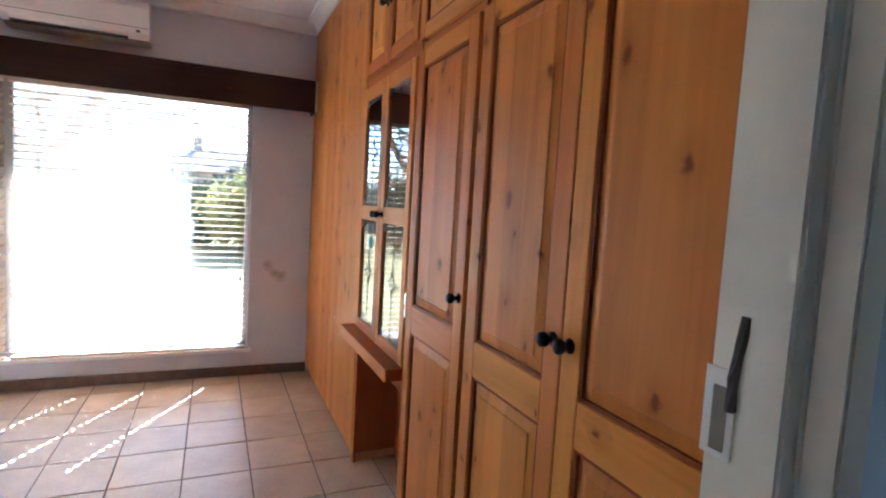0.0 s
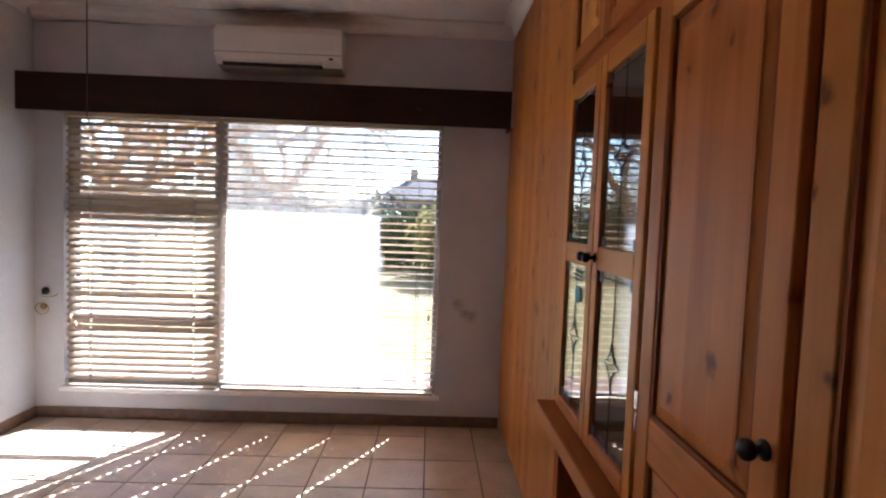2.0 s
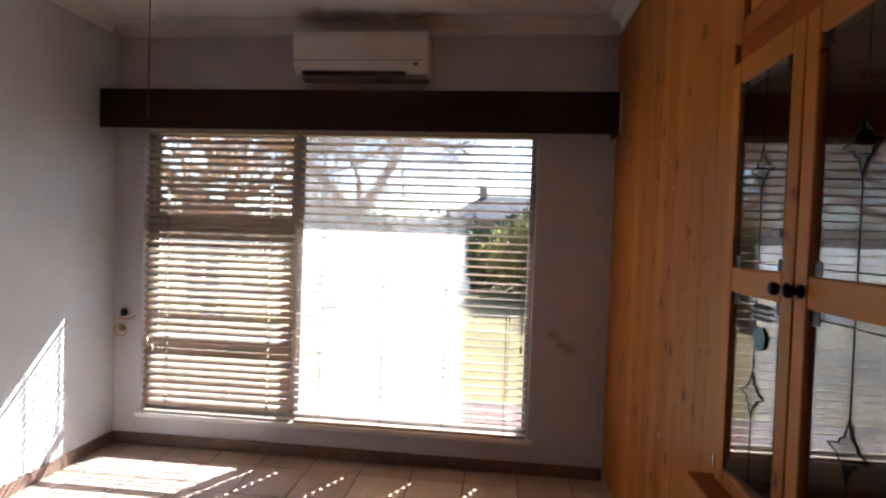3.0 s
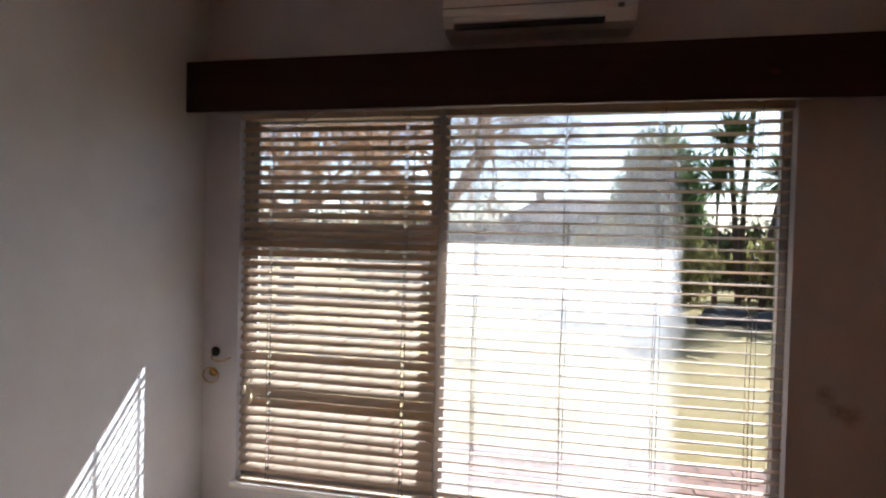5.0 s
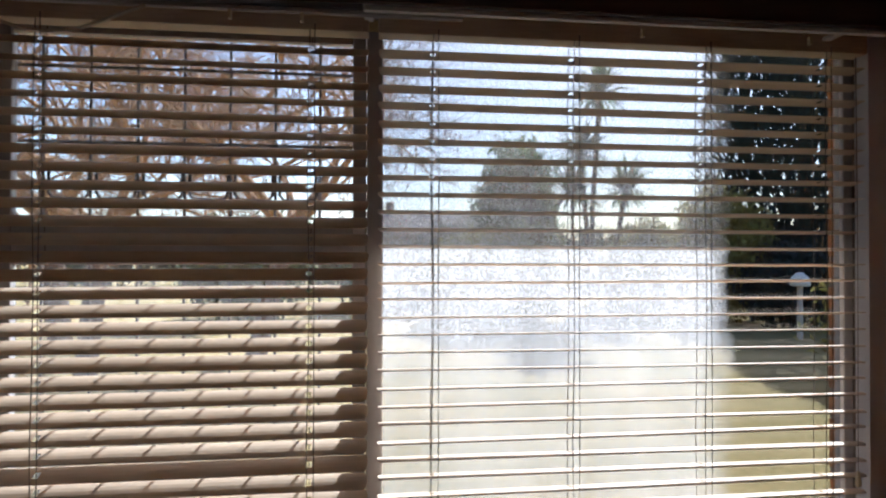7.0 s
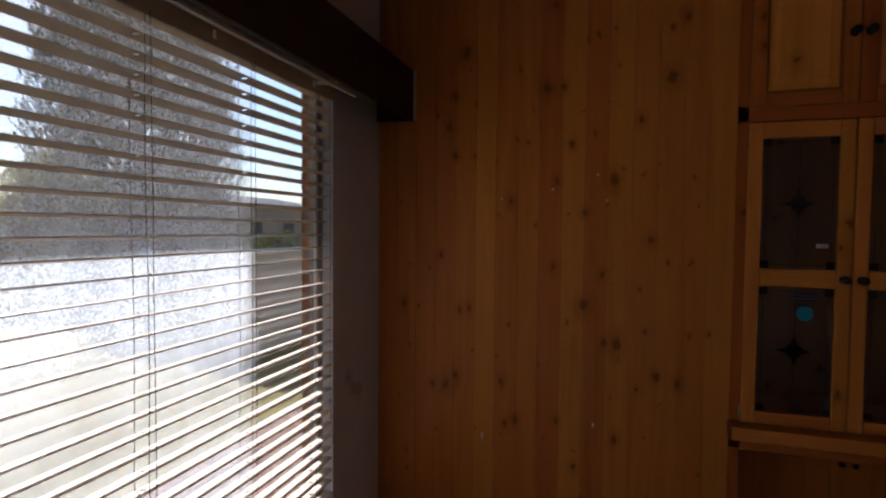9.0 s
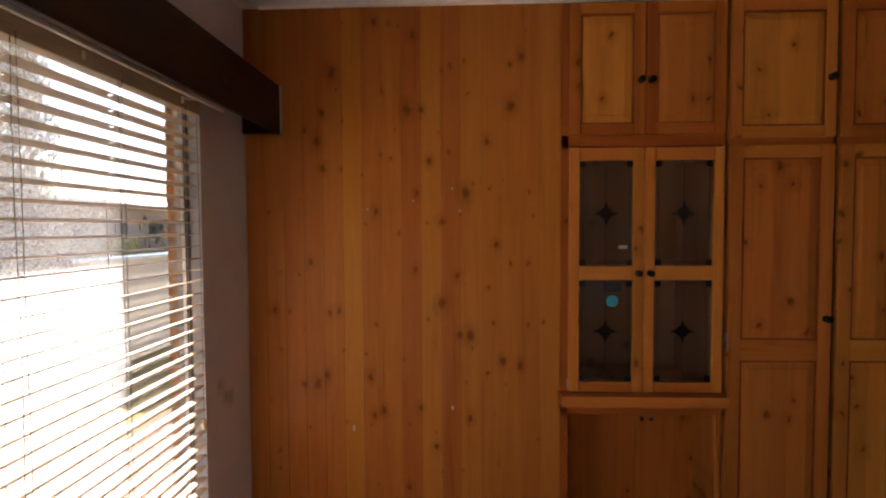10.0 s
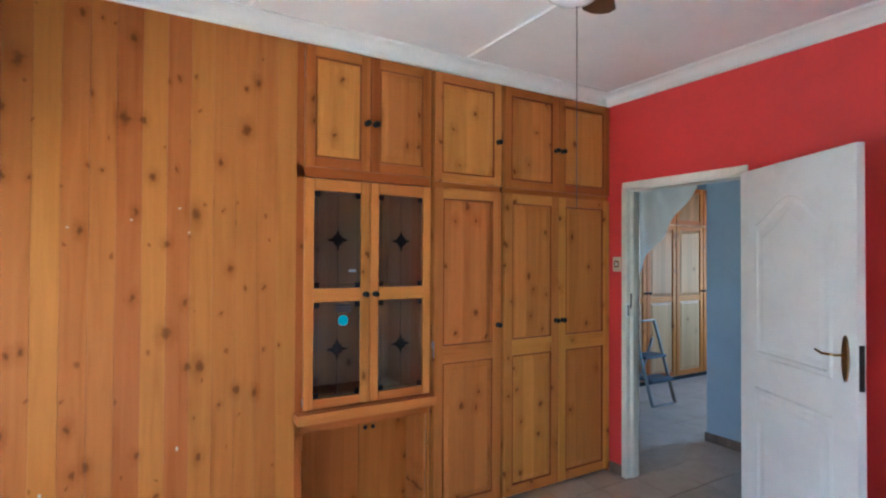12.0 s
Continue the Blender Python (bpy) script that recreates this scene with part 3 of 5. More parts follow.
def blind(x0, x1, pitch, tilt, cords, label, jitter):
    yb, top = 3.828, WZ1 - 0.010
    mid = (x0 + x1) / 2
    th = thing("venetian_blind", label, "blind", (mid, yb, WZ0), group="window blinds")
    part("headrail", B(x0, yb - 0.026, top - 0.056, x1, yb + 0.024, top, bevel=0.003), M_SLAT, th)
    mesh = slat_mesh(x1 - x0, [c - mid for c in cords])
    z = 1.987
    rng = random.Random(int(pitch * 1e4))
    while z > WZ0 + 0.035:
        o = new("slat", mesh)
        o.parent = th
        o.location = Vector((mid + rng.uniform(-1, 1) * 0.0015, yb, z)) - th.location
        o.rotation_euler = (radians(tilt + rng.uniform(-1, 1) * jitter), radians(rng.gauss(0, 0.10)), 0)
        z -= pitch
    part("bottom_rail", B(x0, yb - 0.025, WZ0 + 0.003, x1, yb + 0.025, WZ0 + 0.018, bevel=0.004), M_SLAT, th)
    for c in cords:
        for dy in (-0.024, 0.024):
            part("ladder_cord", tube(bmesh.new(), [(c + 0.003 * math.sin(i * 1.7), yb + dy, WZ0 + 0.02 + (top - 0.04 - WZ0 - 0.02) * i / 8) for i in range(9)], 0.0016, 4), M_CORD, th)
        part("lift_cord", tube(bmesh.new(), [(c + 0.016 + 0.001 * math.sin(i * 2.3), yb - 0.027, WZ0 + 0.02 + (top - 0.04 - WZ0 - 0.02) * i / 8) for i in range(9)], 0.0016, 4), M_CORD, th)
    return th


lb = blind(WX0 + 0.015, -1.952, 0.0472, 38, (-2.80, -2.11), "tan wooden venetian blind, slats tilted half shut", 3.0)
rb = blind(-1.925, WX1 - 0.015, 0.0490, -8, (-1.775, -1.375, -0.98, -0.60), "tan wooden venetian blind with level slats", 1.2)
for dx, z in ((0.0, 0.70), (0.035, 0.66)):
    x = WX0 + 0.055 + dx
    part("pull_cord", tube(bmesh.new(), [(x, 3.796, 2.02), (x + 0.004, 3.794, 1.4), (x, 3.794, z)], 0.0012, 4), M_CORD_W, lb)
    part("tassel", turned(bmesh.new(), [(0.003, 0.03), (0.008, 0.0), (0.008, -0.012), (0.004, -0.018)][::-1], Matrix.Translation((x, 3.794, z - 0.02)), 10), M_PLASTIC, lb, smooth=True)
part("pull_cord", tube(bmesh.new(), [(WX1 - 0.06, 3.796, 2.02), (WX1 - 0.058, 3.794, 1.4), (WX1 - 0.06, 3.794, 0.78)], 0.0012, 4), M_CORD, rb)
part("tassel", turned(bmesh.new(), [(0.004, -0.018), (0.008, -0.012), (0.008, 0.0), (0.003, 0.03)], Matrix.Translation((WX1 - 0.06, 3.794, 0.76)), 10), M_PLASTIC, rb, smooth=True)

# ---- pelmet, curtain rail, air conditioner ----
pel = thing("pelmet", "dark-stained wooden pelmet box over the window", "pelmet", (-1.57, 3.72, 2.035))
part("front_board", B(-3.14, 3.625, 2.035, -0.012, 3.645, 2.27, bevel=0.003), M_PELMET, pel)
part("top_board", B(-3.138, 3.646, 2.250, -0.014, YW - 0.002, 2.268, bevel=0.002), M_PELMET, pel)
part("end_board", B(-0.032, 3.646, 2.037, -0.014, YW - 0.002, 2.249, bevel=0.002), M_PELMET, pel)
part("raw_edge", B(-0.026, 3.619, 2.037, -0.0115, 3.626, 2.268), M_RAW, pel, "pale unstained end of the board")
rail = thing("curtain_track", "white plastic curtain track behind the pelmet", "curtain track", (-1.6, 3.72, 2.05))
part("track", B(-1.96, 3.712, 2.052, -0.44, 3.726, 2.066, bevel=0.003), M_WHITE, rail)
part("track", B(-3.05, 3.742, 2.052, -1.70, 3.756, 2.066, bevel=0.003), M_STEEL, rail)
for x in (-2.30, -2.12, -1.2, -0.7):
    part("glider", B(x - 0.004, 3.742, 2.030, x + 0.004, 3.752, 2.052), M_PLASTIC, rail)
for x in (-2.9, -1.95, -0.6):
    part("bracket", B(x - 0.012, 3.712, 2.067, x + 0.012, YW - 0.002, 2.077), M_WHITE, rail)
solid("loose_wire", tube(bmesh.new(), [(-2.96 + 0.46 * i / 12, 3.735, 2.048 - 0.075 * math.sin(math.pi * i / 12) ** 1.2) for i in range(13)], 0.0042), M_CORD_W, "loose curtain wire sagging below the pelmet", "wire", kind="object", smooth=True)

ac = thing("air_conditioner", "white wall-mounted split air conditioner above the pelmet", "air conditioner", (-1.515, 3.72, 2.36))


def ac_body():
    bm = bmesh.new()
    prof = [(YW - 0.002, 2.615), (3.655, 2.618), (3.632, 2.605), (3.622, 2.57), (3.620, 2.47), (3.632, 2.415), (3.668, 2.375), (3.72, 2.362), (YW - 0.002, 2.362)]
    ends = [[bm.verts.new((x, y, z)) for y, z in prof] for x in (-1.915, -1.117)]
    n = len(prof)
    for i in range(n):
        bm.faces.new((ends[0][i], ends[0][(i + 1) % n], ends[1][(i + 1) % n], ends[1][i]))
    bm.faces.new(ends[0])
    bm.faces.new(list(reversed(ends[1])))
    edges = [e for e in bm.edges if abs(e.verts[0].co.x - e.verts[1].co.x) < 1e-4]
    bmesh.ops.bevel(bm, geom=edges, offset=0.008, segments=2, affect='EDGES')
    return bm


part("body", ac_body(), M_AC, ac)
part("flap", B(-1.87, 3.624, 2.389, -1.24, 3.634, 2.437, bevel=0.003), M_AC, ac)
ac.children[-1].data.transform(Matrix.Translation((0, 0.014, 0)))
part("outlet", B(-1.865, 3.640, 2.372, -1.243, 3.68, 2.384), M_AC_DARK, ac)
part("seam", B(-1.912, 3.617, 2.441, -1.12, 3.6205, 2.4435), M_AC_DARK, ac)
part("indicator", B(-1.195, 3.624, 2.415, -1.170, 3.634, 2.430, bevel=0.002), M_AC_DARK, ac)

# ---- curtain tie-back ----
tie = thing("curtain_tie_back", "dark rosette with a brass hook and ring on the wall", "tie-back hook", (-3.09, YW, 0.885))
part("rosette", turned(bmesh.new(), [(0.024, 0.0), (0.026, 0.006), (0.018, 0.014), (0.010, 0.02)], Matrix.Translation((-3.09, YW - 0.001, 0.864)) @ Matrix.Rotation(radians(90), 4, 'X'), 20), M_IRON, tie, smooth=True)
part("hook", tube(bmesh.new(), [(-3.09, YW - 0.02, 0.864), (-3.075, YW - 0.065, 0.842), (-3.03, YW - 0.085, 0.834), (-2.99, YW - 0.075, 0.840), (-2.972, YW - 0.055, 0.854)], 0.0045), M_BRASS, tie, smooth=True)
part("ring", tube(bmesh.new(), [(-3.107 + 0.044 * math.cos(a * math.pi / 10), YW - 0.018, 0.745 + 0.038 * math.sin(a * math.pi / 10)) for a in range(21)], 0.0035), M_BRASS, tie, smooth=True)
part("plate", turned(bmesh.new(), [(0.022, 0.0), (0.022, 0.004), (0.012, 0.010)], Matrix.Translation((-3.105, YW - 0.001, 0.758)) @ Matrix.Rotation(radians(90), 4, 'X'), 18), M_BRASS, tie, smooth=True)

# ---- cupboards ----
YF = {'a': (RY + 0.002, 0.926), 'b': (0.944, 1.446), 'c': (1.456, 2.245), 'd': (2.245, YW - 0.002)}
DX = -0.018  # front of the doors


def knob(parent, y, z, x=DX, r=0.017):
    m = Matrix.Translation((x, y, z)) @ Matrix.Rotation(radians(-90), 4, 'Y')
    prof = [(r * 0.95, 0.0), (r * 0.95, 0.003), (r * 0.42, 0.006), (r * 0.42, 0.016), (r * 0.8, 0.019), (r, 0.026), (r * 0.92, 0.034), (r * 0.55, 0.039), (0.001, 0.040)]
    return part("knob", turned(bmesh.new(), prof, m, 18), M_IRON, parent, "dark iron knob", smooth=True)


def hinge(parent, y, z):
    return part("hinge", B(DX - 0.003, y - 0.004, z - 0.022, DX + 0.006, y + 0.004, z + 0.022, bevel=0.002), M_CHROME, parent)


def raised(y0, y1, z0, z1, xf, depth=0.010, slope=0.032):
    """A raised and fielded panel: a flat field with bevelled margins running down into the frame."""
    bm = bmesh.new()
    lo = xf + depth
    o = [bm.verts.new((lo, y, z)) for y, z in ((y0, z0), (y1, z0), (y1, z1), (y0, z1))]
    i1 = [bm.verts.new((xf + 0.003, y, z)) for y, z in ((y0 + slope, z0 + slope), (y1 - slope, z0 + slope), (y1 - slope, z1 - slope), (y0 + slope, z1 - slope))]
    s2 = slope + 0.003
    i2 = [bm.verts.new((xf, y, z)) for y, z in ((y0 + s2, z0 + s2), (y1 - s2, z0 + s2), (y1 - s2, z1 - s2), (y0 + s2, z1 - s2))]
    back = [bm.verts.new((lo + 0.008, y, z)) for y, z in ((y0, z0), (y1, z0), (y1, z1), (y0, z1))]
    for a, b in ((o, i1), (i1, i2), (back, o)):
        for j in range(4):
            bm.faces.new((a[j], a[(j + 1) % 4], b[(j + 1) % 4], b[j]))
    bm.faces.new(i2)
    bm.faces.new(list(reversed(back)))
    return bm


def panel_door(unit, y0, y1, z0, z1, splits, stile, knob_at, dark=False, hinge_y=None):
    """A frame-and-panel door: stiles, rails between them, a raised panel in each field."""
    up, lev = (M_STAIN, M_STAIN_H) if dark else (M_PINE, M_PINE_H)
    base = thing_door = new("door")
    thing_door.parent = unit
    thing_door.location = Vector((0, (y0 + y1) / 2, z0)) - unit.location
    xb = DX + 0.02
    for a, b in ((y0, y0 + stile), (y1 - stile, y1)):
        part("stile", B(DX, a, z0, xb, b, z1, bevel=0.003), up, base)
    levels = [(z0, z0 + stile)] + [tuple(s) for s in splits] + [(z1 - stile, z1)]
    for a, b in levels:
        part("rail", B(DX, y0 + stile + 0.0005, a, xb, y1 - stile - 0.0005, b, bevel=0.003), lev, base)
    for (a, b), (c, d) in zip(levels, levels[1:]):
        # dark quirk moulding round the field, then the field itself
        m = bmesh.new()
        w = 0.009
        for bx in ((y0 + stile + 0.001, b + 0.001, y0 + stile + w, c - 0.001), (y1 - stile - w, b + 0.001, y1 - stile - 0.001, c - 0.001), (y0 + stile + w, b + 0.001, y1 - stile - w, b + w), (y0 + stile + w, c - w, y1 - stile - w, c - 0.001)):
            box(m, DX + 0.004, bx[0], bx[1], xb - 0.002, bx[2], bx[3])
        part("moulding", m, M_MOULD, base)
        part("panel", raised(y0 + stile + w, y1 - stile - w, b + w, c - w, DX + 0.003), M_PINE, base)
    knob(base, *knob_at)
    if hinge_y is not None:
        for z in (z0 + 0.12, z1 - 0.12):
            hinge(base, hinge_y, z)
    return base


def carcass(unit, y0, y1, z0, z1, depth=0.55, rails=()):
    """Sides, top, bottom and back of a cupboard, with a front frame."""
    t = 0.018
    part("side", B(0.021, y0, z0, depth, y0 + t, z1), M_INSIDE, unit)
    part("side", B(0.021, y1 - t, z0, depth, y1, z1), M_INSIDE, unit)
    part("back", B(depth - 0.008, y0 + t, z0, depth, y1 - t, z1), M_INSIDE, unit)
    for a, b in rails:
        part("face_rail", B(0.003, y0 + 0.001, a, 0.021, y1 - 0.001, b, bevel=0.002), M_STAIN_H, unit)


ZT = ZC - 0.084 + 0.004


def wardrobe(name, label, y0, y1, doors, knobs):
    unit = thing(name, label, "wardrobe", (0.28, (y0 + y1) / 2, 0.0), group="built-in cupboards")
    carcass(unit, y0, y1, 0.06, ZT, rails=((0.06, 0.09), (1.958, 1.996), (ZT - 0.03, ZT)))
    part("plinth", B(0.03, y0 + 0.002, 0.0, 0.05, y1 - 0.002, 0.06), M_SHADOW_GAP, unit)
    for a in (y0, y1 - 0.012):
        part("face_stile", B(0.003, a, 0.0, 0.0208, a + 0.012, ZT, bevel=0.002), M_STAIN, unit)
    for (a, b), ky in zip(doors, knobs):
        panel_door(unit, a, b, 0.022, 1.958, ((0.915, 1.015),), 0.062, (ky, 1.12), hinge_y=None)
        panel_door(unit, a, b, 1.994, ZT - 0.012, (), 0.052, (ky, 2.272), dark=(y0 < 0.5))
    return unit


wardrobe("double_wardrobe", "tall knotty pine wardrobe with two panelled doors and top cupboards", *YF['a'], ((RY + 0.008, 0.458), (0.462, 0.922)), (0.430, 0.490))
wb = wardrobe("single_wardrobe", "narrow knotty pine cupboard with one panelled door", *YF['b'], ((0.950, 1.440),), (0.978,))
for z in (0.98, 1.03):
    hinge(wb, 1.443, z)
# strip coloured near-black to stand for the shade in the gap
solid("cupboard_gap", B(0.012, 0.927, 0.0, 0.03, 0.943, ZT), M_SHADOW_GAP, "near-black strip put in as the shade of the gap between the wardrobes", "filler strip")

# display cabinet
y0, y1 = YF['c']
cab = thing("display_cabinet", "pine display cabinet with leaded glass doors above a kneehole", "cabinet", (0.28, (y0 + y1) / 2, 0.0), group="built-in cupboards")
carcass(cab, y0, y1, 0.0, ZT, rails=((1.958, 2.02), (ZT - 0.03, ZT), (0.635, 0.70)))
part("shelf_floor", B(0.022, y0 + 0.019, 0.712, 0.54, y1 - 0.019, 0.735), M_INSIDE, cab)
part("cabinet_top", B(0.022, y0 + 0.019, 1.965, 0.54, y1 - 0.019, 1.985), M_INSIDE, cab)
for a, b in ((y0, y0 + 0.016), (y1 - 0.04, y1)):
    part("face_stile", B(0.003, a, 0.0, 0.0208, b, ZT, bevel=0.002), M_STAIN, cab)
part("recess_back", B(0.24, y0 + 0.031, 0.0, 0.255, 1.80, 0.634), M_STAIN, cab)
part("recess_back", B(0.24, 1.803, 0.0, 0.255, y1 - 0.031, 0.634), M_STAIN, cab)
part("recess_side", B(0.022, y1 - 0.030, 0.05, 0.255, y1 - 0.0185, 0.634), M_STAIN, cab)
part("recess_side", B(0.022, y0 + 0.0185, 0.0, 0.255, y0 + 0.030, 0.634), M_PINE, cab)
for yk in (1.66, 1.71):
    part("knob", turned(bmesh.new(), [(0.012, 0), (0.012, 0.006), (0.007, 0.01)], Matrix.Translation((0.24, yk + 0.05, 0.53)) @ Matrix.Rotation(radians(-90), 4, 'Y'), 14), M_IRON, cab, smooth=True)
part("desk_shelf", B(-0.078, y0 + 0.002, 0.700, 0.02, y1 + 0.006, 0.750, bevel=0.003), M_STAIN_H, cab, "projecting pine shelf under the glass doors")
part("shelf_lip", B(-0.084, y0 + 0.002, 0.699, -0.0785, y1 + 0.006, 0.751, bevel=0.002), M_PINE_H, cab)
panel_door(cab, 1.464, 1.842, 2.012, ZT - 0.012, (), 0.052, (1.818, 2.272), dark=True)
panel_door(cab, 1.846, 2.206, 2.012, ZT - 0.012, (), 0.052, (1.868, 2.272), dark=True)


def glass_door(ya, yb, knob_y):
    d = new("glass_door")
    d.parent = cab
    d.location = Vector((0, (ya + yb) / 2, 0.752)) - cab.location
    z0, z1, s = 0.754, 1.952, 0.05
    xb = DX + 0.02
    for a, b in ((ya, ya + s), (yb - s, yb)):
        part("stile", B(DX, a, z0, xb, b, z1, bevel=0.004), M_PINE, d)
    for a, b in ((z0, z0 + 0.05), (1.307, 1.377), (z1 - 0.062, z1)):
        part("rail", B(DX, ya + s + 0.0005, a, xb, yb - s - 0.0005, b, bevel=0.004), M_PINE_H, d)
    for a, b in ((z0 + 0.05, 1.307), (1.377, z1 - 0.062)):
        gx = DX + 0.010
        p0, p1 = ya + s, yb - s
        pane = part("pane", B(gx, p0 + 0.001, a + 0.001, gx + 0.003, p1 - 0.001, b - 0.001), M_CAB_GLASS, d, "clear cabinet glass with lead ornament")
        cy, cz = (p0 + p1) / 2, (a + b) / 2
        k = 0.034
        for yy, zz in ((p0, a), (p1 - k, a), (p0, b - k), (p1 - k, b - k)):
            part("lead_corner", B(gx - 0.0015, yy + 0.002, zz + 0.002, gx - 0.0003, yy + k - 0.002, zz + k - 0.002), M_IRON, pane)
        star = bmesh.new()
        pts = []
        for i in range(16):
            r = (0.060, 0.028, 0.031, 0.028)[i % 4]
            t = math.pi * i / 8
            pts.append((r * math.cos(t), r * math.sin(t)))
        f = star.faces.new([star.verts.new((gx - 0.0022, cy + u, cz + v)) for u, v in pts])
        ex = bmesh.ops.extrude_face_region(star, geom=[f])
        bmesh.ops.translate(star, vec=(0.0016, 0, 0), verts=[g for g in ex["geom"] if isinstance(g, bmesh.types.BMVert)])
        part("lead_star", star, M_STAR, pane, "dark bevelled glass star")
        rim = [(gx - 0.0024, cy + u, cz + v) for u, v in pts]
        part("lead_rim", tube(bmesh.new(), rim + rim[:1], 0.0016, 5), M_CAME, pane)
        for q0, q1 in (((cy, a), (cy, cz - 0.045)), ((cy, cz + 0.045), (cy, b)), ((p0 + k, a + k / 2), (p1 - k, a + k / 2)), ((p0 + k, b - k / 2), (p1 - k, b - k / 2)), ((p0 + k / 2, a + k), (p0 + k / 2, b - k)), ((p1 - k / 2, a + k), (p1 - k / 2, b - k))):
            part("lead_line", rod(bmesh.new(), (gx - 0.0008, *q0), (gx - 0.0008, *q1), 0.0013, seg=5), M_CAME, pane)
    knob(d, knob_y, 1.342, r=0.016)
    return d


M_CAME = plain("lead_came", (0.055, 0.055, 0.05), 0.6, 0.3)
gd1 = glass_door(1.464, 1.842, 1.815)
gd2 = glass_door(1.847, 2.206, 1.873)
hinge(cab, 2.213, 0.80)
hinge(cab, 1.452, 1.03)
sx = DX + 0.006
stick = thing("glass_sticker", "round teal sticker with printed lines on the glass", "sticker", (sx, 1.98, 1.22))
part("disc", turned(bmesh.new(), [(0.029, 0.0), (0.029, 0.0012)], Matrix.Translation((sx, 1.995, 1.205)) @ Matrix.Rotation(radians(-90), 4, 'Y'), 24), M_TEAL, stick)
for dz, w in ((0.0, 0.05), (0.014, 0.058), (0.028, 0.05)):
    part("print_bar", B(sx - 0.001, 1.995 - w * 0.8, 1.252 + dz, sx, 1.995 + w * 0.8, 1.259 + dz), M_INK, stick)
solid("price_label", B(sx - 0.001, 1.925, 1.462, sx, 1.965, 1.478), M_PAPER, "small white label stuck on the glass", "label", kind="object")
for yk, zk, s in ((1.60, 0.736, 0.03), (1.66, 0.736, 0.022), (1.55, 0.736, 0.018), (1.72, 0.736, 0.02), (2.05, 0.736, 0.025)):
    bm = bmesh.new()
    bmesh.ops.create_icosphere(bm, subdivisions=1, radius=s, matrix=Matrix.LocRotScale((0.12, yk, zk + s * 0.30), None, (1, 1.2, 0.4)))
    solid("paper_scrap", bm, M_PAPER, "crumpled white paper scrap on the cabinet floor", "scrap", kind="object", group="scraps")

# boarded panel beside the window
y0, y1 = YF['d']
bp = thing("boarded_panel", "wall of vertical tongue-and-groove knotty pine boards", "wall panel", (0.3, (y0 + y1) / 2, 0.0), group="built-in cupboards")
part("backing", B(0.016, y0, 0.05, 0.035, y1, ZT), M_MOULD, bp)
part("side", B(0.036, y0, 0.05, 0.55, y0 + 0.018, ZT), M_STAIN, bp)
part("plinth", B(0.06, y0 + 0.03, 0.0, 0.08, y1, 0.05), M_SHADOW_GAP, bp)
NB = 16
for i in range(NB):
    a, b = y0 + (y1 - y0) * i / NB, y0 + (y1 - y0) * (i + 1) / NB
    part("board", B(0.0, a + 0.0002, 0.045, 0.0158, b - 0.0002, ZT, bevel=0.0009), M_BOARD, bp)
for y, z, h in ((2.78, .655, .018), (3.28, .54, .03), (2.97, 1.70, .006), (2.78, 1.76, .006), (2.74, 1.65, .006), (3.20, 1.66, .005)):
    part("paint_chip", B(-0.0012, y - 0.005, z, 0.001, y + 0.005, z + h), M_RAW, bp, "pale chip in the varnish")

solid("cornice_end_block", B(0.001, RY + 0.001, ZT + 0.001, 0.03, RY + 0.095, ZC - 0.001), M_WHITE, "plaster block closing the cornice corner", "cornice")
solid("cornice_end_block", B(0.001, YW - 0.095, ZT + 0.001, 0.03, YW - 0.001, ZC - 0.001), M_WHITE, "plaster block closing the cornice corner", "cornice")

# light switch
sw = thing("light_switch", "cream light switch plate on the red wall", "light switch", (-0.085, RY, 1.50))
part("plate", B(-0.122, RY + 0.001, 1.447, -0.050, RY + 0.008, 1.552, bevel=0.003), M_PLASTIC, sw)
part("rocker", B(-0.095, RY + 0.009, 1.488, -0.075, RY + 0.013, 1.515, bevel=0.002), M_WHITE, sw)
part("surround", B(-0.103, RY + 0.0085, 1.478, -0.067, RY + 0.0105, 1.524, bevel=0.001), M_BRASS, sw)

# ---- doorway ----
fr = thing("door_frame", "cream painted pressed steel door frame", "door frame", (-0.58, RY - 0.05, 0.0), kind="structure")


def jamb(xa, sgn):
    """A rebated steel jamb; sgn points into the opening."""
    bm = bmesh.new()
    prof = [(-0.028, 0.014), (0.014, 0.014), (0.014, -0.032), (0.030, -0.040), (0.030, -0.084), (0.014, -0.092), (0.014, -0.128), (-0.028, -0.128), (-0.028, -0.118), (0.0, -0.118), (0.0, 0.003), (-0.028, 0.003)]
    ends = [[bm.verts.new((xa + sgn * u, RY + v, z)) for u, v in prof] for z in (0.0, 2.05)]
    n = len(prof)
    for i in range(n):
        bm.faces.new((ends[0][i], ends[0][(i + 1) % n], ends[1][(i + 1) % n], ends[1][i]))
    bm.faces.new(ends[0])
    bm.faces.new(list(reversed(ends[1])))
    edges = [e for e in bm.edges if abs(e.verts[0].co.z - e.verts[1].co.z) > 1]
    bmesh.ops.bevel(bm, geom=edges, offset=0.003, segments=2, affect='EDGES')
    return bm


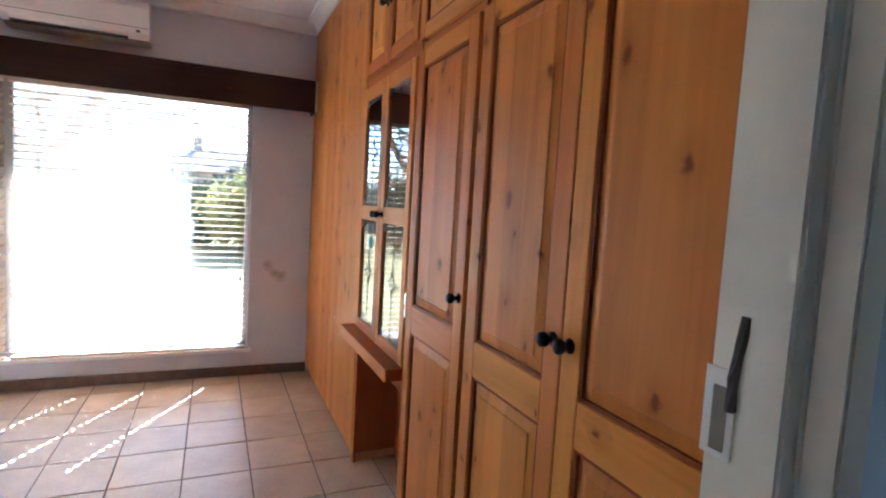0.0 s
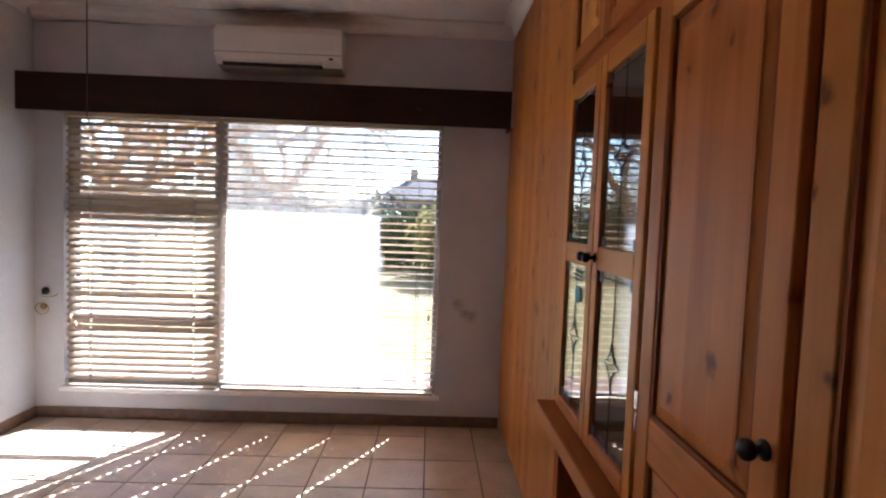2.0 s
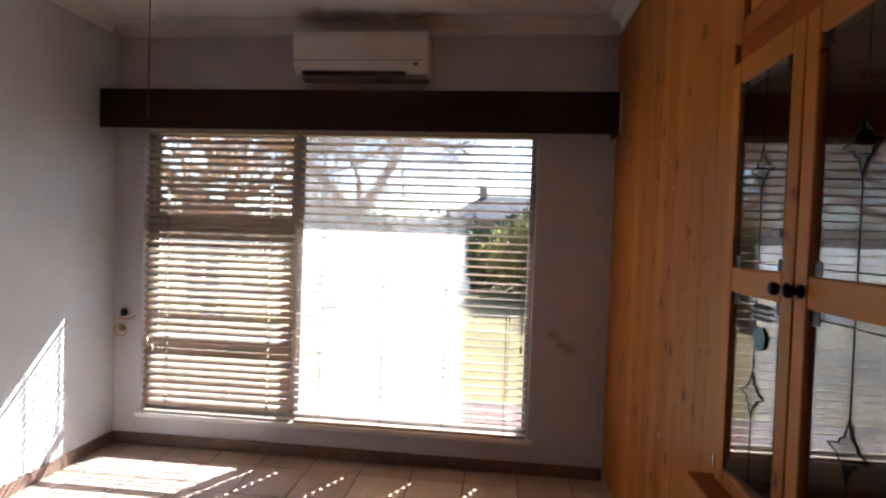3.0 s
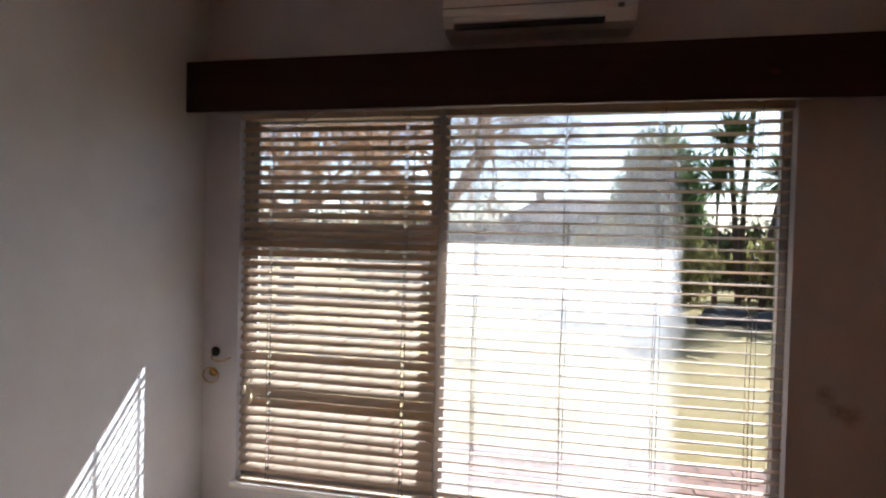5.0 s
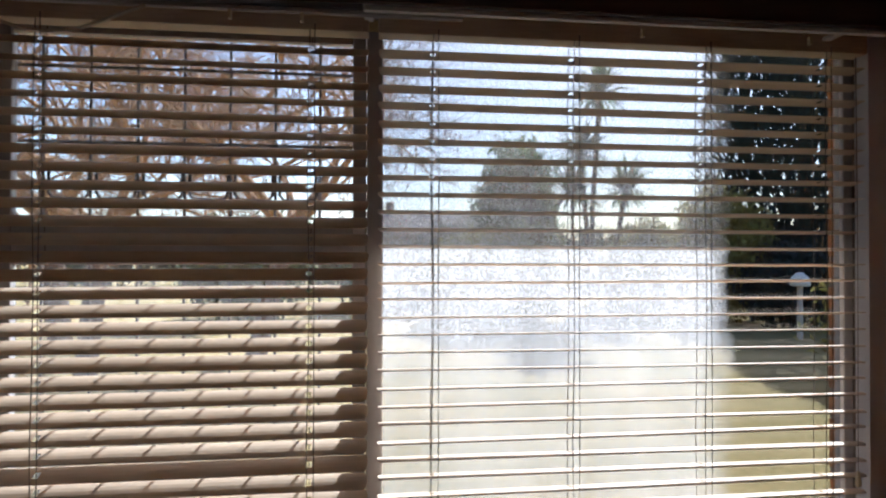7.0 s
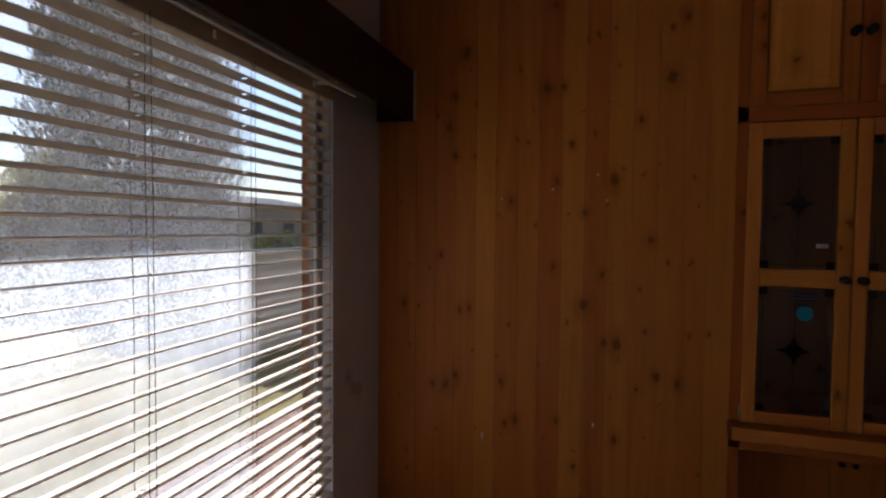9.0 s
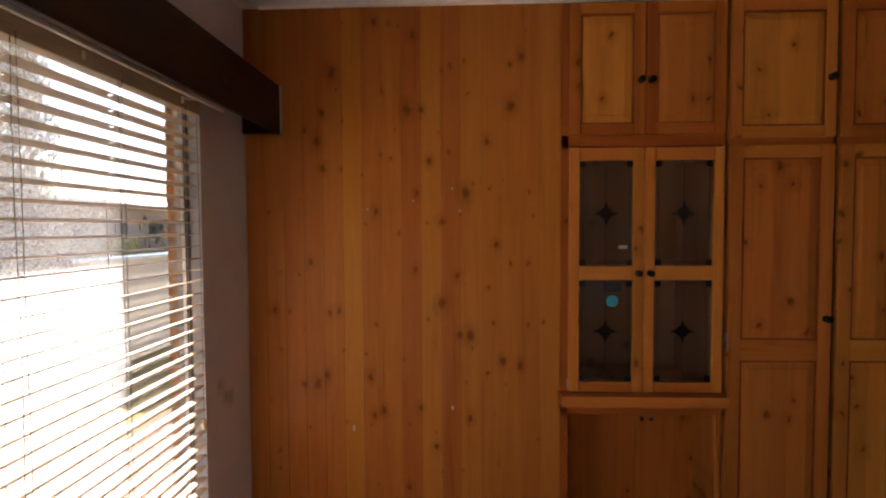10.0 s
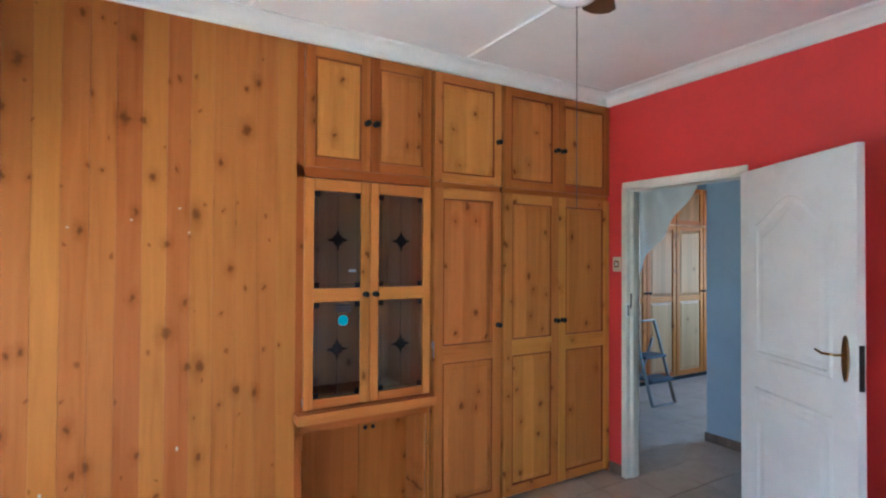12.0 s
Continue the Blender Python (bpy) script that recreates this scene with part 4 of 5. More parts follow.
jr = part("jamb", jamb(-0.160, -1), M_JAMB, fr)
part("jamb", jamb(-0.994, 1), M_JAMB, fr)
part("head", B(-1.022, RY + 0.0035, 2.030, -0.138, RY + 0.014, 2.078, bevel=0.003), M_JAMB, fr)
part("head", B(-0.979, RY - 0.128, 2.018, -0.175, RY + 0.003, 2.046, bevel=0.003), M_JAMB, fr)
part("head", B(-1.022, RY - 0.128, 2.030, -0.138, RY - 0.1185, 2.078, bevel=0.003), M_JAMB, fr)
part("strike_plate", B(-0.1775, RY - 0.022, 1.130, -0.1745, RY + 0.0165, 1.232, bevel=0.001), M_WHITE, jr, "painted-over strike plate")
# no real hole: a grey patch gives the recess its shade by colour
part("strike_hole", B(-0.1785, RY - 0.014, 1.138, -0.1770, RY + 0.004, 1.212), M_RECESS, jr)
part("strike_lip", tube(bmesh.new(), [(-0.1810, RY - 0.030, 1.295), (-0.1840, RY - 0.027, 1.26), (-0.1860, RY - 0.024, 1.225), (-0.1830, RY - 0.022, 1.19)], 0.0062), M_RUBBER, jr, "dark grey rubber strip")

# the open door leaf
HX, HY = -1.005, RY + 0.022
LEAF_A = radians(180 - 29.5)
leaf_ob = thing("door_leaf", "white moulded panel door standing open against the wall", "door", (HX, HY, 0.0))


def leaf_part(name, bm, material, parent=leaf_ob, label="", smooth=False):
    me = mesh_of(name, bm, material, smooth)
    ob = new(name, me)
    ob.parent = parent
    return tagged(ob, label)


def arch_panel(u0, u1, z0, z1, rise, v, thick):
    """A moulded field on a door face with an arched top."""
    bm = bmesh.new()
    pts = [(u0, z0), (u1, z0)]
    for i in range(13):
        s = i / 12
        u = u1 + (u0 - u1) * s
        pts.append((u, z1 - rise + rise * (0.5 - 0.5 * math.cos(2 * math.pi * s)) ** 0.8))
    cu, cz = (u0 + u1) / 2, (z0 + z1) / 2
    loops = []
    for inset, lift in ((0, 0.0), (0.012, 1.0), (0.026, 1.0), (0.036, 0.15), (0.06, 0.15), (0.075, 0.7)):
        loops.append([bm.verts.new((u + (inset if u < cu else -inset) * min(1, abs(u - cu) / 0.1), v + thick * lift, z + (inset if z < cz else -inset))) for u, z in pts])
    n = len(pts)
    for a, b in zip(loops, loops[1:]):
        for i in range(n):
            bm.faces.new((a[i], a[(i + 1) % n], b[(i + 1) % n], b[i]))
    bm.faces.new(loops[-1])
    return bm


W = 0.813
slab = leaf_part("slab", B(0, -0.019, 0.008, W, 0.019, 2.032, bevel=0.002), M_WHITE)
for v, th in ((-0.0192, -0.006), (0.0192, 0.006)):
    leaf_part("moulded_field", arch_panel(0.13, W - 0.13, 1.02, 1.86, 0.13, v, th), M_WHITE, slab)
    leaf_part("moulded_field", arch_panel(0.13, W - 0.13, 0.20, 0.86, 0.0, v, th), M_WHITE, slab)
    s = 1 if th > 0 else -1
    pl = leaf_part("handle_plate", turned(bmesh.new(), [(0.021, 0.0), (0.021, 0.004), (0.018, 0.006)], Matrix.Translation((W - 0.06, v, 1.125)) @ Matrix.Diagonal((1.0, 1, 4.7, 1)) @ Matrix.Rotation(radians(-90 * s), 4, 'X'), 24), M_BRONZE, label="long oval bronzed handle plate", smooth=True)
    leaf_part("lever", tube(bmesh.new(), [(W - 0.06, v, 1.14), (W - 0.06, v + s * 0.045, 1.14), (W - 0.08, v + s * 0.05, 1.14), (W - 0.13, v + s * 0.05, 1.136), (W - 0.175, v + s * 0.046, 1.146)], 0.0055, 8), M_BRASS, pl, smooth=True)
leaf_part("latch_plate", B(W - 0.0005, -0.012, 1.00, W + 0.0015, 0.012, 1.19), M_IRON, slab)
leaf_ob.rotation_euler = (0, 0, LEAF_A)
for z in (0.25, 1.78):
    part("hinge", rod(bmesh.new(), (HX + 0.004, HY + 0.004, z), (HX + 0.004, HY + 0.004, z + 0.1), 0.007), M_CHROME, fr)

# ---- ceiling fan ----
FX, FYY, FZ = -1.555, 1.845, -0.145
fan = thing("ceiling_fan", "ceiling fan with dark wooden blades and a white glass globe", "ceiling fan", (FX, FYY, ZC))
part("motor", turned(bmesh.new(), [(0.05, 2.525), (0.09, 2.55), (0.11, 2.62), (0.11, 2.66), (0.06, 2.69), (0.018, 2.70), (0.018, ZC - FZ - 0.05), (0.06, ZC - FZ - 0.03), (0.06, ZC - FZ)], Matrix.Translation((FX, FYY, FZ)), 28), M_BRASS, fan, smooth=True)
part("globe", turned(bmesh.new(), [(0.002, 2.450), (0.03, 2.452), (0.06, 2.461), (0.085, 2.480), (0.095, 2.503), (0.085, 2.523), (0.05, 2.530)], Matrix.Translation((FX, FYY, FZ)), 28), M_GLOBE, fan, smooth=True)
for i in range(4):
    a = radians(-55 + 90 * i)
    m = Matrix.Translation((FX, FYY, 2.650 + FZ)) @ Matrix.Rotation(a, 4, 'Z') @ Matrix.Rotation(radians(9), 4, 'X')
    b1 = box(bmesh.new(), 0.10, -0.018, -0.004, 0.20, 0.018, 0.004, bevel=0.003)
    bmesh.ops.transform(b1, matrix=m, verts=b1.verts)
    part("blade_bracket", b1, M_BRASS, fan)
    b2 = bmesh.new()
    out = [(0.17, -0.045), (0.24, -0.058), (0.42, -0.066), (0.52, -0.062), (0.55, -0.035), (0.56, 0.0), (0.55, 0.035), (0.52, 0.062), (0.42, 0.066), (0.24, 0.058), (0.17, 0.045)]
    f = b2.faces.new([b2.verts.new((u, v, 0.005)) for u, v in out])
    ex = bmesh.ops.extrude_face_region(b2, geom=[f])
    bmesh.ops.translate(b2, vec=(0, 0, 0.007), verts=[g for g in ex["geom"] if isinstance(g, bmesh.types.BMVert)])
    bmesh.ops.transform(b2, matrix=m, verts=b2.verts)
    part("blade", b2, M_FAN, fan)
part("pull_cord", tube(bmesh.new(), [(FX + 0.015, FYY - 0.025, 2.43), (FX + 0.015, FYY - 0.025, 2.1), (FX + 0.015, FYY - 0.025, 1.70)], 0.0016, 5), M_CORD, fan)

# ---- passage and the room beyond ----
solid("wall_passage", B(-3.4, -1.36, -0.1, 0.0, -1.24, 2.9), M_BLUE, "blue-grey painted wall of the passage", "wall")
solid("wall_passage_end", B(-3.4, -1.2395, -0.1, -3.28, RY - 0.116, 2.9), M_BLUE, "plain wall at the end of the passage", "wall")
solid("skirting_passage", B(-3.27, -1.239, 0.0, 0.0, -1.226, 0.075, bevel=0.003), M_SKIRT, "brown skirting along the passage wall", "skirting")
solid("skirting_passage", B(0.0005, -1.36, 0.0, 0.013, -1.226, 0.075, bevel=0.003), M_SKIRT, "brown skirting round the wall's end", "skirting")
# opening is made up, to hold the fill lamp
wall_with_hole("wall_far_room", 'x', -3.4, 2.2, -5.1, -4.98, -0.1, 2.9, (-1.4, 0.6, 0.8, 2.1), M_BLUE, "far wall of the next room with an unseen opening added for light")
solid("wall_far_side", B(2.06, -4.979, -0.1, 2.2, RY - 0.116, 2.9), M_BLUE, "side wall of the next room", "wall")
solid("wall_far_west", B(-3.4, -4.979, -0.1, -3.28, -1.361, 2.9), M_BLUE, "plain wall of the next room", "wall")
solid("wall_passage_north", B(0.7505, RY - 0.115, -0.1, 2.0595, RY, 2.9), M_BLUE, "plain wall at the passage's end", "wall")
solid("ceiling_far", B(-3.4, -5.1, ZC, 2.2, RY - 0.116, ZC + 0.12), M_CEIL, "white ceiling over the passage and next room", "ceiling")
for i in range(5):
    ya, yb = -4.6 + 0.56 * i, -4.6 + 0.56 * (i + 1) - 0.006
    u = thing("far_wardrobe", "tall pine wardrobe door in the next room", "wardrobe", (1.75, (ya + yb) / 2, 0), group="far cupboards")
    part("carcass", B(1.50, ya, 0.06, 2.05, yb, 2.45), M_INSIDE, u)
    part("plinth", B(1.53, ya, 0, 1.55, yb, 0.06), M_SHADOW_GAP, u)
    for (a, b) in ((0.07, 1.95), (1.97, 2.44)):
        for c, d in ((ya + 0.003, ya + 0.065), (yb - 0.065, yb - 0.003)):
            part("stile", B(1.478, c, a, 1.499, d, b, bevel=0.003), M_STAIN, u)
        fields = ((a + 0.06, 1.0), (1.07, b - 0.06)) if b < 2 else ((a + 0.06, b - 0.06),)
        rails = [(a, a + 0.06), (b - 0.06, b)] + ([(1.0, 1.07)] if b < 2 else [])
        for c, d in rails:
            part("rail", B(1.479, ya + 0.0655, c, 1.499, yb - 0.0655, d, bevel=0.003), M_STAIN_H, u)
        for c, d in fields:
            part("panel", raised(ya + 0.067, yb - 0.067, c + 0.001, d - 0.001, 1.482), M_PALE, u)
    part("knob", turned(bmesh.new(), [(0.016, 0), (0.007, 0.006), (0.007, 0.016), (0.017, 0.026), (0.010, 0.038)], Matrix.Translation((1.478, yb - 0.035 if i % 2 else ya + 0.035, 1.12)) @ Matrix.Rotation(radians(-90), 4, 'Y'), 14), M_IRON, u, smooth=True)


def drape():
    """A sheer curtain across the opening, swept up to one side."""
    bm = bmesh.new()
    nu, nv = 46, 16
    grid = []
    for i in range(nu + 1):
        s = i / nu
        col = []
        for j in range(nv + 1):
            v = j / nv
            x = 0.03 + 0.84 * s
            top, low = 2.30, 2.27 - 1.0 * s ** 1.05
            px = x
            z = top + (low - top) * v
            y = -1.30 + (0.014 + 0.040 * s) * math.sin(s * 26 + v * 7 * (1 - s)) * (0.4 + 0.6 * v)
            col.append(bm.verts.new((px, y, z)))
        grid.append(col)
    for i in range(nu):
        for j in range(nv):
            bm.faces.new((grid[i][j], grid[i + 1][j], grid[i + 1][j + 1], grid[i][j + 1]))
    return bm


solid("sheer_curtain", drape(), M_SHEER, "white sheer curtain swept up to one side of the opening", "curtain", kind="object", smooth=True)
solid("curtain_rod", rod(bmesh.new(), (0.002, -1.30, 2.31), (2.055, -1.30, 2.31), 0.011), M_IRON, "dark curtain rod across the opening", "curtain rod", kind="object", smooth=True)

M_TREAD = plain("ladder_tread", (0.10, 0.11, 0.13), 0.6)
st = thing("step_ladder", "small folding aluminium step ladder", "step ladder", (1.05, -1.85, 0.0))
for y in (-2.02, -1.66):
    part("front_rail", tube(bmesh.new(), [(0.86, y, 0.012), (1.10, y, 0.80), (1.12, y, 0.86)], 0.017), M_ALU, st, smooth=True)
    part("rear_leg", tube(bmesh.new(), [(1.36, y, 0.012), (1.14, y, 0.66)], 0.015), M_ALU, st, smooth=True)
for x, z in ((0.95, 0.25), (1.03, 0.48)):
    part("tread", B(x - 0.08, -2.01, z, x + 0.12, -1.67, z + 0.03, bevel=0.006), M_TREAD, st)
part("foot_bar", tube(bmesh.new(), [(0.86, -2.02, 0.012), (0.86, -1.66, 0.012)], 0.012), M_ALU, st, smooth=True)
part("top_bar", tube(bmesh.new(), [(1.12, -2.02, 0.86), (1.12, -1.66, 0.86)], 0.012), M_ALU, st, smooth=True)

# ---- garden ----
solid("ground", B(-400, YO + 0.001, GZ - 0.3, 400, 900, GZ), M_LAWN, "dry winter lawn", "lawn")
solid("ground_behind", B(-400, -400, GZ - 0.3, 400, YO, GZ - 0.05), M_LAWN, "dry ground round the house", "ground")
pav = solid("pavement", B(-8, YO + 0.001, GZ, 6, 5.45, GZ + 0.012), M_GROUT, "brick paving along the house", "paving")
solid("roof_eave", B(-8, 3.93, 2.84, 6, 5.22, 2.90), M_WHITE, "white boarded roof eave over the window", "eave")
solid("roof", B(-8, -6, 2.905, 6, 5.26, 3.0), M_ROOF, "dark roof over the house", "roof")


def leaves(bm, centre, radii, n, size, rng, shell=0.55, flat=0.6):
    """Small leaf blades scattered through a lumpy ellipsoid."""
    cx, cy, cz = centre
    for _ in range(n):
        v = Vector((rng.gauss(0, 1), rng.gauss(0, 1), rng.gauss(0, 1))).normalized()
        lump = 1 + 0.30 * noise.noise(v * 2.3 + Vector(centre)) + 0.15 * noise.noise(v * 6 + Vector(centre))
        r = (shell + (1 - shell) * rng.random()) * lump
        p = Vector((cx + v.x * radii[0] * r, cy + v.y * radii[1] * r, cz + v.z * radii[2] * r))
        q = Euler((rng.uniform(0, 6.3), rng.uniform(0, 6.3), rng.uniform(0, 6.3))).to_matrix()
        s = size * rng.uniform(0.6, 1.4)
        quad = [(-s, 0, 0), (0, -s * flat * 0.5, s * 0.1), (s, 0, 0), (0, s * flat * 0.5, s * 0.1)]
        bm.faces.new([bm.verts.new(p + q @ Vector(c)) for c in quad])
    return bm


def raw_part(name, bm, material, parent):
    me = bpy.data.meshes.new(name)
    bm.to_mesh(me)
    bm.free()
    me.materials.append(material)
    me.transform(Matrix.Translation(-parent.location))
    ob = new(name, me)
    ob.parent = parent
    return ob


def bush(at, radii, n, size, material, label, seed, group="garden shrubs"):
    rng = random.Random(seed)
    th = thing("bush", label, "bush", (at[0], at[1], GZ), group=group)
    bm = bmesh.new()
    for i in range(7):
        a = 6.283 * i / 7
        rod(bm, (at[0], at[1], GZ - 0.03), (at[0] + radii[0] * 0.6 * math.cos(a), at[1] + radii[1] * 0.6 * math.sin(a), GZ + radii[2] * 1.2), 0.04, 0.01, 5)
    part("stems", bm, M_BARK, th)
    bm = bmesh.new()
    leaves(bm, (at[0], at[1], GZ + radii[2] * 0.98), radii, n, size, rng)
    raw_part("foliage", bm, material, th)
    return th


def twig(bm, a, b, ra, rb, seg):
    """A bare tapered bar without caps."""
    q = (b - a).to_track_quat('Z', 'Y')
    r0, r1 = [], []
    for i in range(seg):
        u = Vector((math.cos(6.2832 * i / seg), math.sin(6.2832 * i / seg), 0))
        r0.append(bm.verts.new(a + q @ (u * ra)))
        r1.append(bm.verts.new(b + q @ (u * rb)))
    for i in range(seg):
        bm.faces.new((r0[i], r0[(i + 1) % seg], r1[(i + 1) % seg], r1[i]))


def grow(bm, p, d, length, r, depth, rng, spread):
    """One limb, bent in three pieces, and the limbs that spring from it."""
    pts = [p]
    v = d.copy()
    for i in range(3):
        v = (v + Vector((rng.gauss(0, 0.16), rng.gauss(0, 0.16), rng.gauss(0, 0.12)))).normalized()
        pts.append(pts[-1] + v * length / 3)
    seg = 7 if depth > 3 else 4 if depth > 1 else 3
    for i in range(3):
        ra, rb = r * (1 - 0.13 * i), r * (1 - 0.13 * (i + 1))
        twig(bm, pts[i], pts[i + 1], ra, rb, seg)
    if depth == 0:
        return
    for i in range(rng.choice((3, 4)) if depth > 2 else rng.choice((4, 5)) if depth > 1 else 6):
        base = pts[rng.choice((1, 2, 3, 3))] if depth < 5 else pts[3]
        side = Vector((rng.gauss(0, 1), rng.gauss(0, 1), rng.gauss(0.15, 0.7))).normalized()
        nd = (v * 0.75 + side * spread).normalized()
        grow(bm, base, nd, length * rng.uniform(0.58, 0.82), r * 0.56, depth - 1, rng, spread)


def bare_tree(at, height, r, depth, seed, label, lean=(0, 0, 1)):
    rng = random.Random(seed)
    th = thing("bare_tree", label, "tree", (at[0], at[1], GZ), group="garden trees")
    bm = bmesh.new()
    base = Vector((at[0], at[1], GZ - 0.05))
    top = base + Vector(lean).normalized() * height * 0.3
    rod(bm, base, top, r * 1.2, r, 10)
    part("trunk", bm, M_BARK, th)
    bm = bmesh.new()
    for i in range(5):
        a = 6.283 * i / 5 + 0.4
        grow(bm, top - Vector((0, 0, 0.05 * i)), Vector((math.cos(a), math.sin(a), 0.75)).normalized(), height * 0.24, r * 0.6, depth, rng, 0.85)
    raw_part("branches", bm, M_TWIG, th)
    return th


bare_tree((-3.9, 10.5), 7.0, 0.13, 5, 5, "bare winter tree with spreading twiggy branches", (0.25, 0, 1))
bare_tree((-7.2, 11.5), 7.5, 0.15, 5, 9, "bare brown winter tree", (-0.1, 0, 1))


def sword_head(bm, c, n, length, rng):
    for _ in range(n):
        a = rng.uniform(0, 6.283)
        e = rng.uniform(-0.5, 1.35)
        d = Vector((math.cos(a) * math.cos(e), math.sin(a) * math.cos(e), math.sin(e)))
        s = d.cross(Vector((0, 0, 1))).normalized() * 0.035
        L = length * rng.uniform(0.75, 1.1)
        mid = Vector(c) + d * L * 0.55
        tip = Vector(c) + d * L + Vector((0, 0, -0.18 * L * math.cos(e)))
        vs = [bm.verts.new(v) for v in (Vector(c) - s * 0.5, Vector(c) + s * 0.5, mid + s, tip, mid - s)]
        bm.faces.new((vs[0], vs[1], vs[2], vs[4]))
        bm.faces.new((vs[4], vs[2], vs[3]))


def cabbage_palm(at, stems, seed, label):
    rng = random.Random(seed)
    th = thing("cabbage_palm", label, "palm", (at[0], at[1], GZ), group="garden trees")
    for dx, dy, h, lean in stems:
        a = Vector((at[0] + dx, at[1] + dy, GZ - 0.05))
        b = a + Vector((lean, 0, h))
        part("trunk", tube(bmesh.new(), [a, a + Vector((lean * 0.3, 0.05, h * 0.5)), b], 0.065, 8), M_BARK, th, smooth=True)
        bm = bmesh.new()
        sword_head(bm, b, 150, 1.0, rng)
        raw_part("leaf_head", bm, M_PALM, th)
    return th


cabbage_palm((2.6, 15.0), ((0.6, 0.3, 5.7, 0.25), (1.0, 0, 3.2, 0.4), (-0.9, 0, 3.6, -0.2), (-0.2, -0.6, 3.0, 0.0), (0.4, -0.3, 4.0, -0.3)), 3, "group of cabbage palms with sword-leaved heads")


def conifer(at, height, r, seed, label):
    rng = random.Random(seed)
    th = thing("conifer", label, "tree", (at[0], at[1], GZ), group="garden trees")
    part("trunk", rod(bmesh.new(), (at[0], at[1], GZ - 0.05), (at[0], at[1], GZ + height * 0.9), 0.22, 0.03, 8), M_BARK, th)
    bm = bmesh.new()
    for i in range(40000):
        h = rng.random() ** 0.8
        rr = r * (1 - 0.85 * h ** 4) * (0.62 + 0.38 * rng.random() ** 0.5) * (1 + 0.12 * noise.noise(Vector((h * 9, math.cos(h * 37), rng.random() * 2))))
        a = rng.uniform(0, 6.283)
        rr *= 1 + 0.06 * math.sin(a * 5 + h * 20)
        p = Vector((at[0] + rr * math.cos(a), at[1] + rr * math.sin(a), GZ + 0.1 + h * height))
        s = rng.uniform(0.05, 0.12)
        d = Vector((math.cos(a) * 0.5, math.sin(a) * 0.5, 0.9))
        t = Vector((-math.sin(a), math.cos(a), rng.uniform(-0.6, 0.6))) * s * 0.45
        bm.faces.new([bm.verts.new(q) for q in (p - d * s, p + t, p + d * s, p - t)])
    raw_part("foliage", bm, M_CONIFER, th)
    return th


conifer((8.5, 14.6), 10.5, 2.5, 8, "tall dark columnar conifer at the lawn's edge")
bush((5.6, 13.6), (1.25, 0.9, 1.5), 7500, 0.10, M_LEAF_Y, "yellow-green shrub in front of the conifer", 11)
# near-black leaves also stand for shade at the foot of the taller shrubs
bush((6.7, 12.7), (1.5, 0.7, 0.9), 4500, 0.10, M_CONIFER, "dark low shrub, near-black also for the shade under the taller shrubs", 12)
bush((4.7, 15.0), (1.2, 1.0, 1.2), 6500, 0.10, M_LEAF_Y, "spreading yellow-green shrub near the lamp", 21)
bush((0.7, 14.0), (1.7, 1.3, 1.1), 6500, 0.11, M_LEAF_Y, "rounded yellow-green garden shrub", 13)
bush((-1.4, 16.5), (2.2, 1.2, 0.9), 5000, 0.11, M_LEAF, "low olive garden shrub", 14)
bush((-5.2, 15.2), (1.7, 1.2, 1.3), 5000, 0.11, M_LEAF, "olive garden shrub beside the bare tree", 15)
bush((1.6, 16.6), (1.25, 1.0, 2.4), 7000, 0.12, M_PALM, "tall dense grey-green shrub behind the palms", 19)
bush((4.6, 17.2), (2.4, 1.2, 1.2), 5500, 0.11, M_LEAF, "spreading olive shrub behind the palms", 16)


def far_trees():
    rng = random.Random(21)
    bm = bmesh.new()
    for i in range(34):
        x = -34 + 2.1 * i + rng.uniform(-0.6, 0.6)
        h = rng.uniform(1.0, 1.75)
        leaves(bm, (x, 26 + rng.uniform(-2, 3), GZ + h * 0.95), (rng.uniform(1.4, 2.4), 1.5, h), 900, 0.2, rng, 0.4)
    me = bpy.data.meshes.new("far_woods")
    bm.to_mesh(me)
    bm.free()
    me.materials.append(M_HEDGE)
    return tagged(new("far_woods", me), "belt of far shrubs and trees behind the lawn", "trees", kind="stuff")


far_trees()


